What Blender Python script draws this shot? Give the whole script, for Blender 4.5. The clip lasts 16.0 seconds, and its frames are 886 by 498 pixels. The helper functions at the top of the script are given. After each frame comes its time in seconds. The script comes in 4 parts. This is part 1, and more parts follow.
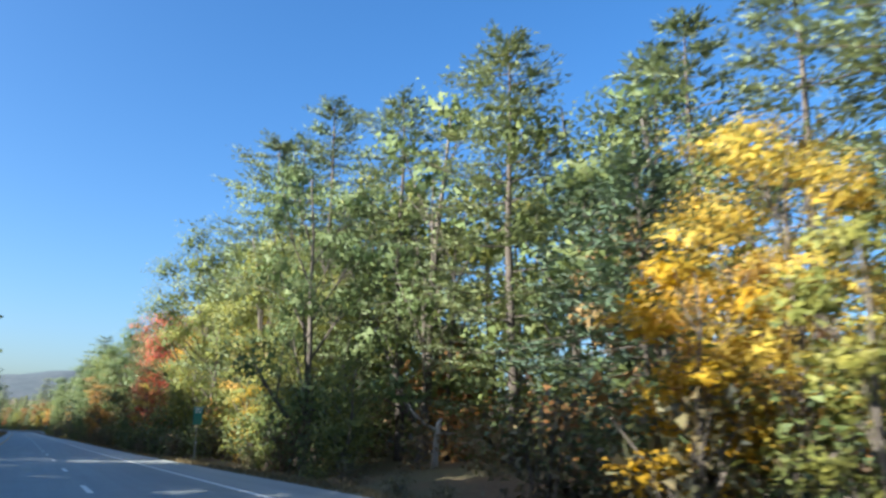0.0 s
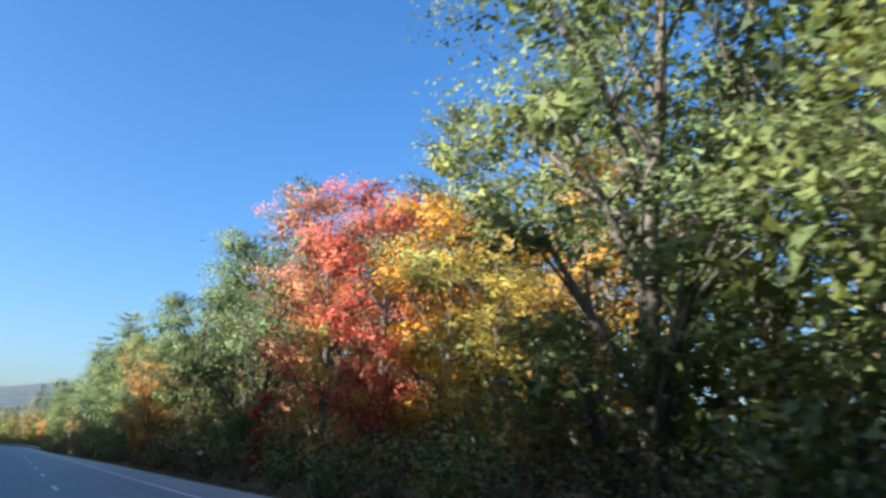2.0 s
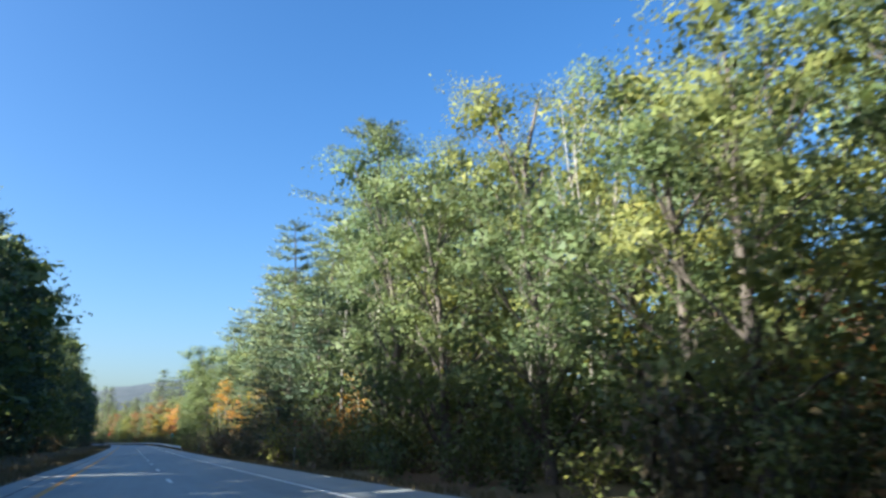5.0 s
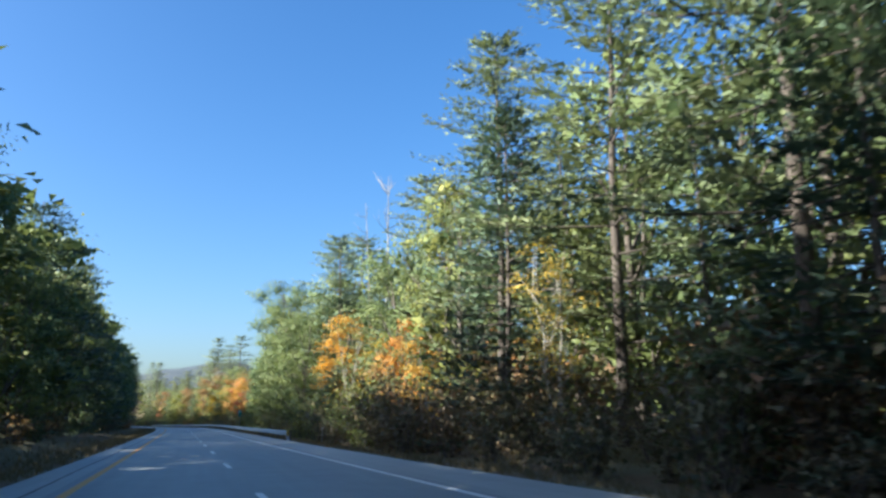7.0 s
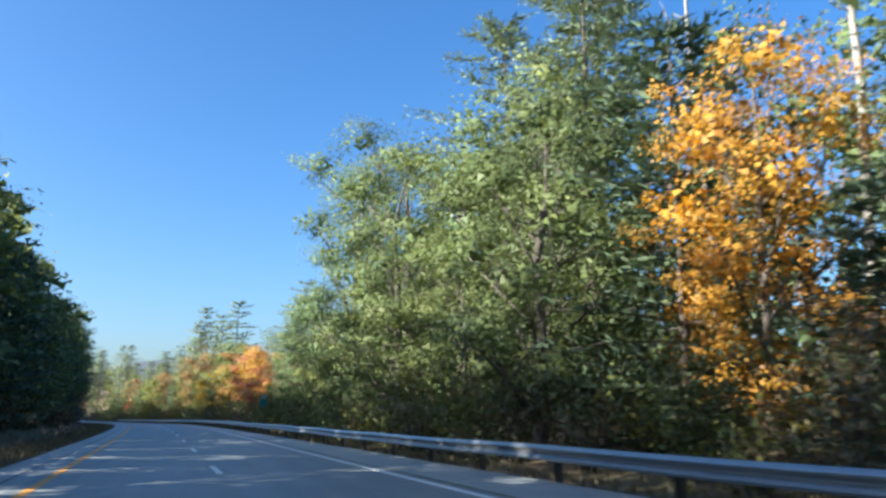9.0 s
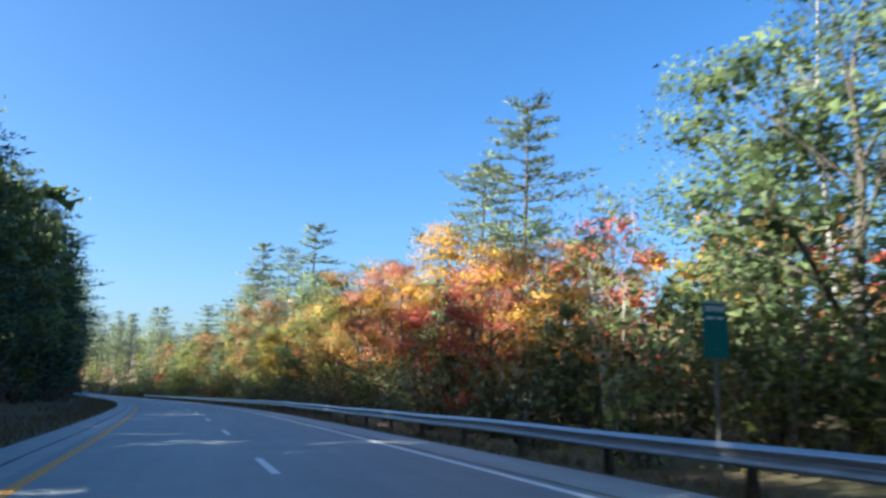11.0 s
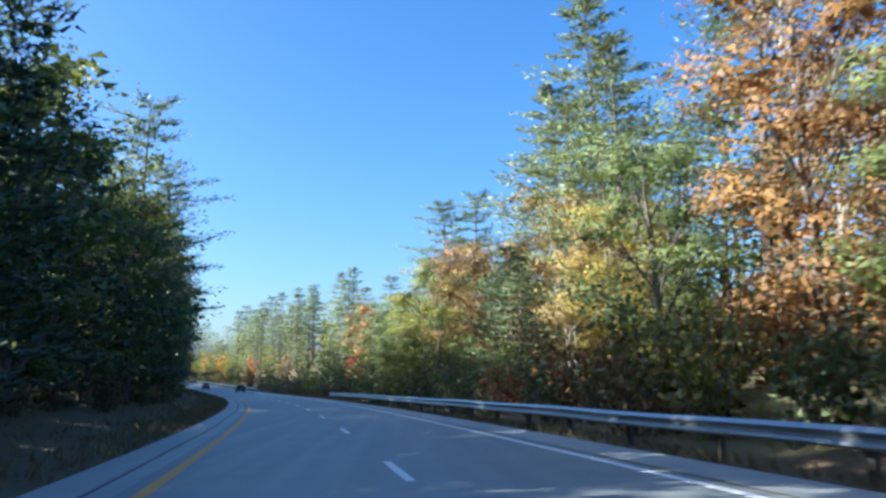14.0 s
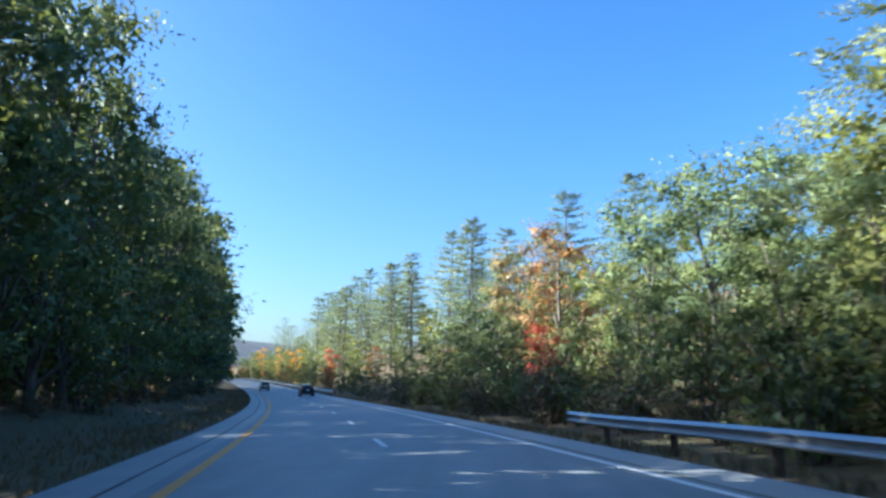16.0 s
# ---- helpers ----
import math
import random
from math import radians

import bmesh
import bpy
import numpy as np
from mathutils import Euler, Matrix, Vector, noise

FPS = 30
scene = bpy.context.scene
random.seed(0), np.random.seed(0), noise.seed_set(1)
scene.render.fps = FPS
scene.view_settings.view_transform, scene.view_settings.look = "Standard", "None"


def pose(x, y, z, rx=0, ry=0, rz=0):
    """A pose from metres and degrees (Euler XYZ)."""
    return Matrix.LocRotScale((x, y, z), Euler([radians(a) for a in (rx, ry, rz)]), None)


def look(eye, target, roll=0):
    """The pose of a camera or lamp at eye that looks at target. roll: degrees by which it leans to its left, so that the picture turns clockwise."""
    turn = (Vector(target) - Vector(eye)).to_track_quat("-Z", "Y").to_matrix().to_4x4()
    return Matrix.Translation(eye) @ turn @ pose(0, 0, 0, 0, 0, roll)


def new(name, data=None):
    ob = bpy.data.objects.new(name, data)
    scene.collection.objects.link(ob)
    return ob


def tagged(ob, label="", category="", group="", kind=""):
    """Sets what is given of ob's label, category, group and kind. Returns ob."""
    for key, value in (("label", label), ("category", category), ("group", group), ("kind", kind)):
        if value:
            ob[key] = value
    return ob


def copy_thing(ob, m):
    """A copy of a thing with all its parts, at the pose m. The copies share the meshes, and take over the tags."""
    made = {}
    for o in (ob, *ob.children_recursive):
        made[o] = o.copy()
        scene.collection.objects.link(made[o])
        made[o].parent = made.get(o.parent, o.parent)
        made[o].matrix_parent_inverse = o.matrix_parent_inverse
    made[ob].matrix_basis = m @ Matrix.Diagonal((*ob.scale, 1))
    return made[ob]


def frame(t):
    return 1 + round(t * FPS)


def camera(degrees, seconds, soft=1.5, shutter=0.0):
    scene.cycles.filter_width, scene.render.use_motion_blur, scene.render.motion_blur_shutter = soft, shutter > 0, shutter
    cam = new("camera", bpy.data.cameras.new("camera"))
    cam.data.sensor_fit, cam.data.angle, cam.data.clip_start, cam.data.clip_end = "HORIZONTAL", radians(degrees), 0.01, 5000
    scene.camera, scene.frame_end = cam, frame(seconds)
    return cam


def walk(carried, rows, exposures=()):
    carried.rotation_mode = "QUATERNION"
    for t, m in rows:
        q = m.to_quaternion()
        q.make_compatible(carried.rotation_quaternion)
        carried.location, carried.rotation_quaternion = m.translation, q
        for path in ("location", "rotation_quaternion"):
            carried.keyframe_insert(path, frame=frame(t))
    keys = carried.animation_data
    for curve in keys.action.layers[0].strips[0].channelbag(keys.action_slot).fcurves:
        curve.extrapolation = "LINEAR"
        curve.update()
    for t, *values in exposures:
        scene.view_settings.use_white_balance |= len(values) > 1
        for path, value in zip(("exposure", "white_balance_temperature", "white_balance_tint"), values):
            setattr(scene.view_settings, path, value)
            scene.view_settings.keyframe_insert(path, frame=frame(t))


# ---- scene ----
cam = camera(60.6, 16.0, soft=2.7, shutter=0.12)
walk(cam, [
    (0.0, pose(0.00, 0.00, 1.34, 103.62, -1.38, -27.70)),
    (0.5, pose(-0.05, 16.45, 1.12, 103.21, -0.89, -26.28)),
    (1.0, pose(-0.19, 32.90, 0.91, 103.18, -0.52, -25.26)),
    (1.5, pose(-0.37, 49.35, 0.71, 102.99, 0.14, -25.51)),
    (1.7, pose(-0.45, 55.93, 0.63, 103.56, -0.43, -26.59)),
    (2.0, pose(-0.57, 65.80, 0.53, 105.00, -2.00, -28.19)),
    (2.3, pose(-0.69, 75.67, 0.43, 106.17, -3.77, -28.66)),
    (2.5, pose(-0.77, 82.25, 0.36, 106.39, -4.09, -29.00)),
    (2.8, pose(-0.88, 92.12, 0.28, 105.46, -1.68, -28.30)),
    (3.0, pose(-0.95, 98.69, 0.22, 105.18, -1.63, -28.04)),
    (3.2, pose(-1.02, 105.27, 0.17, 105.02, -1.53, -27.77)),
    (5.3, pose(-1.99, 174.36, -0.41, 103.44, 0.65, -19.81)),
    (5.5, pose(-2.12, 180.94, -0.47, 103.27, 0.73, -19.26)),
    (6.0, pose(-2.42, 197.38, -0.61, 102.65, 1.10, -18.35)),
    (6.5, pose(-2.71, 213.83, -0.76, 102.35, 1.03, -18.06)),
    (7.0, pose(-2.99, 230.28, -0.90, 102.29, 0.89, -17.65)),
    (7.5, pose(-3.27, 246.73, -1.03, 101.96, 1.70, -18.31)),
    (8.0, pose(-3.57, 263.17, -1.14, 101.85, 1.77, -18.60)),
    (8.5, pose(-3.86, 279.62, -1.23, 101.86, 1.02, -18.78)),
    (9.0, pose(-4.16, 296.07, -1.31, 102.04, 0.41, -19.34)),
    (9.5, pose(-4.46, 312.52, -1.38, 101.76, 0.54, -19.56)),
    (12.0, pose(-6.61, 394.73, -1.64, 99.97, -0.78, -12.38)),
    (12.5, pose(-7.50, 411.16, -1.72, 99.97, -0.03, -9.48)),
    (13.0, pose(-8.62, 427.57, -1.84, 100.21, 0.57, -7.17)),
    (13.5, pose(-10.02, 443.96, -1.99, 100.17, 1.05, -5.14)),
    (14.0, pose(-11.73, 460.32, -2.13, 99.87, 1.07, -3.62)),
    (14.5, pose(-13.74, 476.65, -2.25, 99.85, 0.30, -1.92)),
    (15.0, pose(-16.07, 492.93, -2.35, 99.64, 0.02, -0.28)),
    (15.5, pose(-18.76, 509.17, -2.43, 99.90, -0.18, 1.22)),
    (16.0, pose(-21.71, 525.34, -2.50, 100.34, 0.08, 2.62)),
], exposures=[(0.0, 1.88, 5700, 6), (9.0, 1.9, 5650, 6), (12.5, 1.97, 5500, 6), (16.0, 2.1, 5250, 6)])

# ---- world, sun ----
SUN_ELEV, SUN_LEFT = 27.0, 93.0          # degrees above the horizon, degrees left of the road's first heading
world = bpy.data.worlds.new("world")
scene.world = world
world.use_nodes = True
wn = world.node_tree.nodes
sky = wn.new("ShaderNodeTexSky")
sky.sky_type, sky.sun_disc = "NISHITA", False
sky.sun_elevation, sky.sun_rotation = radians(SUN_ELEV), radians(-SUN_LEFT)
sky.altitude, sky.air_density, sky.dust_density, sky.ozone_density = 200, 1.0, 3.0, 3.0
wn["Background"].inputs["Strength"].default_value = 0.070
deepen = wn.new("ShaderNodeHueSaturation")
deepen.inputs["Saturation"].default_value, deepen.inputs["Hue"].default_value = 1.24, 0.502
world.node_tree.links.new(sky.outputs["Color"], deepen.inputs["Color"])
world.node_tree.links.new(deepen.outputs["Color"], wn["Background"].inputs["Color"])
sun = new("sun", bpy.data.lights.new("sun", "SUN"))
sun.data.energy, sun.data.angle, sun.data.color = 5.0, radians(0.55), (1.0, 0.88, 0.70)
_a, _e = radians(SUN_LEFT), radians(SUN_ELEV)
SUN_DIR = Vector((-math.sin(_a) * math.cos(_e), math.cos(_a) * math.cos(_e), math.sin(_e)))
sun.matrix_world = look(SUN_DIR * 200 + Vector((0, 250, 0)), (0, 250, 0))


# ---- the road's line: s metres along it, off metres to the right of the car's track ----
KNOT0, KNOT_STEP = -80.0, 40.0
KAPPA = [0.79, 0.63, 0.43, 0.12, -0.1, 0.1, 0.16, -0.09, 0.04, 0.01, -0.07, 0.49, 0.8, 1.12, 1.18, 1.29, 1.31, 0.93, 0.47, 0.24,
         0.23, 0.32, 0.45, 0.56, 0.64, 0.69, 0.71, 0.74]          # curvature, 1/km
SLOPE = [-1.23, -1.26, -1.33, -1.26, -0.93, -0.72, -0.93, -0.89, -0.79, -0.51, -0.34, -0.26, -0.45, -0.97, -0.62, -0.42, -0.11, 0.54,
         1.19, 1.62, 1.88, 2.01, 2.06, 2.02, 1.95, 1.87, 1.8, 1.76]      # per cent
_ks = KNOT0 + KNOT_STEP * np.arange(len(KAPPA))
_ss = np.arange(-400.0, 1600.0, 2.0)
_in = (_ss >= KNOT0) & (_ss <= _ks[-1])
_kap = np.interp(_ss, _ks, KAPPA) * 1e-3 * _in
_slo = np.interp(_ss, _ks, SLOPE) * 1e-2 * _in


def _sum(v):
    c = np.concatenate([[0], np.cumsum((v[1:] + v[:-1]))])
    return c - np.interp(0, _ss, c)


_th = _sum(_kap)
_rx, _ry, _rz = _sum(-np.sin(_th)), _sum(np.cos(_th)), _sum(_slo)

YELLOW, DASH, WHITE = -2.17, 1.49, 5.15
LEFT_EDGE, RAIL = -3.84, 7.30


def heading(s):
    return float(np.interp(s, _ss, _th))


def right_edge(s):
    return 7.50 - 0.81 * min(1, max(0, (s - 324) / 65))


def at(s, off, up=0.0):
    """The place s metres along the road, off metres to its right, up metres over its surface."""
    t = heading(s)
    return Vector((float(np.interp(s, _ss, _rx)) + math.cos(t) * off, float(np.interp(s, _ss, _ry)) + math.sin(t) * off,
                   float(np.interp(s, _ss, _rz)) + up))


def lie(s, off):
    """Height of the ground over the road's surface."""
    n = noise.noise(Vector((s * 0.09, off * 0.13, 3.1))) * 0.22
    if off > 0:
        d = off - right_edge(s)
        h = -0.06 if d < 0 else float(np.interp(d, [0, 0.8, 3.0, 7.0, 14, 40, 200, 700], [-0.05, -0.08, -0.45, -0.1, 0.5, 3.0, 10, 30]))
        h += float(np.interp(d, [9, 16, 30, 60, 200], [0, 1.2, 5.5, 10, 16])) * min(1, max(0, (s - 420) / 90))
    else:
        d = LEFT_EDGE - off
        h = -0.06 if d < 0 else float(np.interp(d, [0, 0.8, 3.0, 6.0, 12, 40, 200, 700], [-0.05, -0.07, -0.15, 0.35, 0.9, 1.5, 6, 20]))
    return h + n * min(1, max(0, (d - 0.6) / 3))


def ground_at(s, off, sink=0.05):
    return at(s, off, lie(s, off) - sink)


# ---- materials ----
class Mat:
    """A node material under construction."""

    def __init__(self, name):
        self.m = bpy.data.materials.new(name)
        self.m.use_nodes = True
        self.t = self.m.node_tree
        self.b = self.t.nodes["Principled BSDF"]

    def node(self, kind, **sets):
        n = self.t.nodes.new(kind)
        for k, v in sets.items():
            n.inputs[k.replace("_", " ")].default_value = v
        return n

    def join(self, a, b):
        self.t.links.new(a, b)

    def coords(self, what="Object"):
        return self.t.nodes.new("ShaderNodeTexCoord").outputs[what]

    def noise(self, scale, detail=4.0, rough=0.6, where=None, stretch=None):
        n = self.node("ShaderNodeTexNoise", Scale=scale, Detail=detail, Roughness=rough)
        c = where or self.coords()
        if stretch:
            mp = self.t.nodes.new("ShaderNodeMapping")
            mp.inputs["Scale"].default_value = stretch
            self.join(c, mp.inputs["Vector"])
            c = mp.outputs["Vector"]
        self.join(c, n.inputs["Vector"])
        return n.outputs["Fac"]

    def ramp(self, fac, stops):
        r = self.t.nodes.new("ShaderNodeValToRGB")
        e = r.color_ramp.elements
        while len(e) < len(stops):
            e.new(0.5)
        for k, (p, c) in zip(e, stops):
            k.position, k.color = p, (*c, 1) if len(c) == 3 else c
        self.join(fac, r.inputs["Fac"])
        return r.outputs["Color"]

    def mix(self, fac, a, b, how="MIX"):
        n = self.t.nodes.new("ShaderNodeMix")
        n.data_type, n.blend_type = "RGBA", how
        for v, slot in ((fac, 0), (a, 6), (b, 7)):
            if isinstance(v, bpy.types.NodeSocket):
                self.join(v, n.inputs[slot])
            else:
                n.inputs[slot].default_value = v if slot == 0 else (*v, 1)
        return n.outputs[2]

    def bump(self, height, strength=0.3, distance=0.02):
        n = self.node("ShaderNodeBump", Strength=strength, Distance=distance)
        self.join(height, n.inputs["Height"])
        self.join(n.outputs["Normal"], self.b.inputs["Normal"])

    def colour(self, c):
        if isinstance(c, bpy.types.NodeSocket):
            self.join(c, self.b.inputs["Base Color"])
        else:
            self.b.inputs["Base Color"].default_value = (*c, 1)

    def set(self, **k):
        for n, v in k.items():
            self.b.inputs[n.replace("_", " ")].default_value = v
        return self


def hsv(m, colour, h, s, v):
    """colour with its hue, saturation and value shifted by sockets or numbers."""
    n = m.t.nodes.new("ShaderNodeHueSaturation")
    for x, slot in ((h, "Hue"), (s, "Saturation"), (v, "Value")):
        if isinstance(x, bpy.types.NodeSocket):
            m.join(x, n.inputs[slot])
        else:
            n.inputs[slot].default_value = x
    if isinstance(colour, bpy.types.NodeSocket):
        m.join(colour, n.inputs["Color"])
    else:
        n.inputs["Color"].default_value = (*colour, 1)
    return n.outputs["Color"]


def span(m, fac, lo, hi):
    n = m.t.nodes.new("ShaderNodeMapRange")
    n.inputs["To Min"].default_value, n.inputs["To Max"].default_value = lo, hi
    m.join(fac, n.inputs["Value"])
    return n.outputs["Result"]


def leaf_material(name, main, second, shine=0.4, hue=0.02, gloss=0.55, patch=0.22):
    """Foliage: two leaf colours mixed in patches, each leaf a little different, light shining through."""
    m = Mat(name)
    geo = m.t.nodes.new("ShaderNodeNewGeometry")
    info = m.t.nodes.new("ShaderNodeObjectInfo")
    per_leaf, per_tree = geo.outputs["Random Per Island"], info.outputs["Random"]
    patches = m.ramp(m.noise(0.55, 3.0, 0.7), [(0.40, (0, 0, 0)), (0.62, (1, 1, 1))])
    pick = m.mix(patch, patches, m.ramp(per_leaf, [(0.45, (0, 0, 0)), (0.55, (1, 1, 1))]))
    c = m.mix(pick, main, second)
    c = hsv(m, c, span(m, per_tree, 0.5 - hue, 0.5 + hue), span(m, per_tree, 1.0, 0.85), span(m, per_leaf, 0.88, 1.14))
    m.colour(c)
    m.set(Roughness=gloss, Sheen_Weight=0.05, Sheen_Roughness=0.75, Sheen_Tint=(0.62, 0.80, 1.0, 1))
    m.b.inputs["Specular IOR Level"].default_value = 0.25
    tr = m.t.nodes.new("ShaderNodeBsdfTranslucent")
    m.join(hsv(m, c, 0.49, 1.05, 1.35), tr.inputs["Color"])
    mx = m.t.nodes.new("ShaderNodeMixShader")
    mx.inputs["Fac"].default_value = shine
    m.join(m.b.outputs["BSDF"], mx.inputs[1])
    m.join(tr.outputs["BSDF"], mx.inputs[2])
    m.join(mx.outputs["Shader"], m.t.nodes["Material Output"].inputs["Surface"])
    return m.m


def bark_material(name, dark, light, scale=3.0):
    m = Mat(name)
    n = m.noise(scale, 6.0, 0.65, stretch=(3, 3, 0.5))
    big = m.noise(0.6, 2.0)
    m.colour(m.mix(big, m.ramp(n, [(0.35, dark), (0.65, light)]), light, "MULTIPLY") if dark[0] > 0.3 else
             m.ramp(n, [(0.33, dark), (0.68, light)]))
    m.set(Roughness=0.9)
    m.bump(n, 0.6, 0.03)
    return m.m


LEAVES = {
    "pine": leaf_material("pine_needles", (0.125, 0.175, 0.072), (0.185, 0.215, 0.085), 0.18, 0.015),
    "hemlock": leaf_material("hemlock_needles", (0.059, 0.100, 0.051), (0.085, 0.128, 0.059), 0.15, 0.015),
    "oak": leaf_material("oak_leaves", (0.096, 0.148, 0.042), (0.150, 0.182, 0.048), 0.27, 0.02),
    "lime": leaf_material("turning_leaves", (0.150, 0.190, 0.040), (0.245, 0.245, 0.040), 0.30, 0.02),
    "yellow": leaf_material("yellow_leaves", (0.49, 0.32, 0.008), (0.38, 0.30, 0.013), 0.34, 0.012),
    "gold": leaf_material("golden_leaves", (0.52, 0.318, 0.012), (0.47, 0.235, 0.014), 0.34, 0.012),
    "orange": leaf_material("orange_leaves", (0.46, 0.200, 0.018), (0.38, 0.215, 0.024), 0.34, 0.012),
    "red": leaf_material("red_leaves", (0.41, 0.084, 0.048), (0.43, 0.140, 0.042), 0.34, 0.012),
    "russet": leaf_material("russet_leaves", (0.22, 0.118, 0.032), (0.27, 0.175, 0.038), 0.27, 0.02),
    "brush": leaf_material("brush_leaves", (0.116, 0.128, 0.051), (0.220, 0.146, 0.061), 0.26, 0.03),
}
BARK = bark_material("grey_bark", (0.045, 0.038, 0.032), (0.17, 0.145, 0.12))
PINE_BARK = bark_material("pine_bark", (0.045, 0.036, 0.03), (0.12, 0.10, 0.085))
DEAD_WOOD = bark_material("weathered_dead_wood", (0.15, 0.14, 0.13), (0.36, 0.34, 0.31))
PALE_BARK = bark_material("pale_bark", (0.24, 0.22, 0.19), (0.48, 0.45, 0.40))


def asphalt(name, base, light):
    m = Mat(name)
    grain = m.noise(90, 3.0, 0.8)
    wear = m.noise(0.9, 5.0, 0.6, stretch=(1, 1, 1))
    c = m.mix(span(m, grain, 0.0, 1.0), base, light)
    streak = m.noise(1.1, 4.0, 0.55, stretch=(1.6, 0.05, 1))
    c = hsv(m, c, 0.5, 1.0, span(m, wear, 0.80, 1.20))
    c = hsv(m, c, 0.5, 1.0, span(m, streak, 0.72, 1.28))
    m.colour(c)
    m.set(Roughness=0.58)
    m.bump(grain, 0.25, 0.004)
    return m.m


ASPHALT = asphalt("worn_asphalt", (0.152, 0.168, 0.172), (0.255, 0.278, 0.282))
SHOULDER = asphalt("pale_shoulder_asphalt", (0.215, 0.232, 0.232), (0.35, 0.372, 0.368))


WEEDY = asphalt("weedy_crack", (0.055, 0.060, 0.038), (0.130, 0.130, 0.085))


def paint(name, c):
    m = Mat(name)
    worn = m.ramp(m.noise(14, 6.0, 0.75), [(0.30, (0, 0, 0)), (0.43, (1, 1, 1))])
    m.colour(m.mix(worn, (0.16, 0.16, 0.155), c))
    m.set(Roughness=0.6)
    return m.m


WHITE_PAINT = paint("white_road_paint", (0.78, 0.78, 0.75))
YELLOW_PAINT = paint("yellow_road_paint", (0.62, 0.29, 0.035))


def ground_material():
    m = Mat("forest_ground")
    big, fine = m.noise(0.16, 4.0), m.noise(5.0, 6.0, 0.75)
    litter = m.ramp(fine, [(0.3, (0.035, 0.026, 0.016)), (0.55, (0.12, 0.075, 0.035)), (0.75, (0.20, 0.13, 0.06))])
    grass = m.ramp(fine, [(0.3, (0.04, 0.045, 0.018)), (0.7, (0.15, 0.13, 0.06))])
    m.colour(m.mix(m.ramp(big, [(0.4, (0, 0, 0)), (0.6, (1, 1, 1))]), litter, grass))
    m.set(Roughness=0.95)
    m.bump(fine, 0.7, 0.08)
    return m.m


GROUND = ground_material()


def metal(name, c, rough, scale=4.0):
    m = Mat(name)
    n = m.noise(scale, 5.0, 0.6)
    m.colour(hsv(m, c, 0.5, 1.0, span(m, n, 0.7, 1.2)))
    m.set(Metallic=0.9)
    m.join(span(m, n, rough - 0.12, rough + 0.15), m.b.inputs["Roughness"])
    return m.m


GALVANISED = metal("galvanised_steel", (0.38, 0.40, 0.41), 0.34)


def plain(name, c, rough=0.5, **k):
    m = Mat(name)
    m.colour(hsv(m, c, 0.5, 1.0, span(m, m.noise(3.0, 4.0), 0.85, 1.12)))
    m.set(Roughness=rough, **k)
    return m.m


# ---- builders ----
def mesh_of(name, verts, faces, material, smooth=False):
    me = bpy.data.meshes.new(name)
    me.from_pydata(verts, [], faces)
    if material:
        me.materials.append(material)
    if smooth:
        me.polygons.foreach_set("use_smooth", [True] * len(me.polygons))
    me.update()
    return me


def part(name, bm, material, parent, label=""):
    """Links a bmesh as one mesh object under a thing or a part."""
    me = bpy.data.meshes.new(name)
    bm.to_mesh(me)
    bm.free()
    me.materials.append(material)
    ob = new(name, me)
    ob.parent = parent
    return tagged(ob, label) if label else ob


def empty(name, m=None):
    ob = new(name)
    ob.empty_display_size = 0.3
    if m is not None:
        ob.matrix_world = m
    return ob


def ribbon(name, s0, s1, lo, hi, up, material, step=5.0, thick=0.0):
    """A strip along the road between two offsets (numbers or functions of s), with a top and, if thick, sides."""
    f = lambda o, s: o(s) if callable(o) else o
    n = max(1, int(round((s1 - s0) / step)))
    v, q = [], []
    for i in range(n + 1):
        s = s0 + (s1 - s0) * i / n
        a, b = f(lo, s), f(hi, s)
        v += [at(s, a, up), at(s, b, up)]
        if thick:
            v += [at(s, a, up - thick), at(s, b, up - thick)]
    k = 4 if thick else 2
    for i in range(n):
        a, b = i * k, (i + 1) * k
        q.append((a, a + 1, b + 1, b))
        if thick:
            q += [(a + 2, a, b, b + 2), (a + 1, a + 3, b + 3, b + 1)]
    if thick:
        q += [(0, 2, 3, 1), (n * k, n * k + 1, n * k + 3, n * k + 2)]
    return new(name, mesh_of(name, v, q, material))


# ---- ground and road ----
def build_ground():
    s_list = list(range(-400, -60, 40)) + list(range(-60, 700, 6)) + list(range(700, 1000, 20)) + list(range(1000, 1600, 60))
    offs = [-900, -500, -250, -120, -70, -45, -30, -22, -17, -14, -12, -10.5, -9, -7.8, -6.6, -5.6, -4.7, -3.9, -3.0, 0, 3, 6,
            7.3, 8.2, 9.0, 10, 11, 12.2, 13.5, 15.5, 18, 22, 28, 36, 50, 80, 140, 260, 500, 900]
    v = [ground_at(s, o, 0.0) for s in s_list for o in offs]
    w = len(offs)
    q = [(i * w + j, i * w + j + 1, (i + 1) * w + j + 1, (i + 1) * w + j) for i in range(len(s_list) - 1) for j in range(w - 1)]
    return tagged(new("ground", mesh_of("ground", v, q, GROUND, True)), "forest floor and roadside with leaf litter and dry grass",
                  "ground", kind="structure")


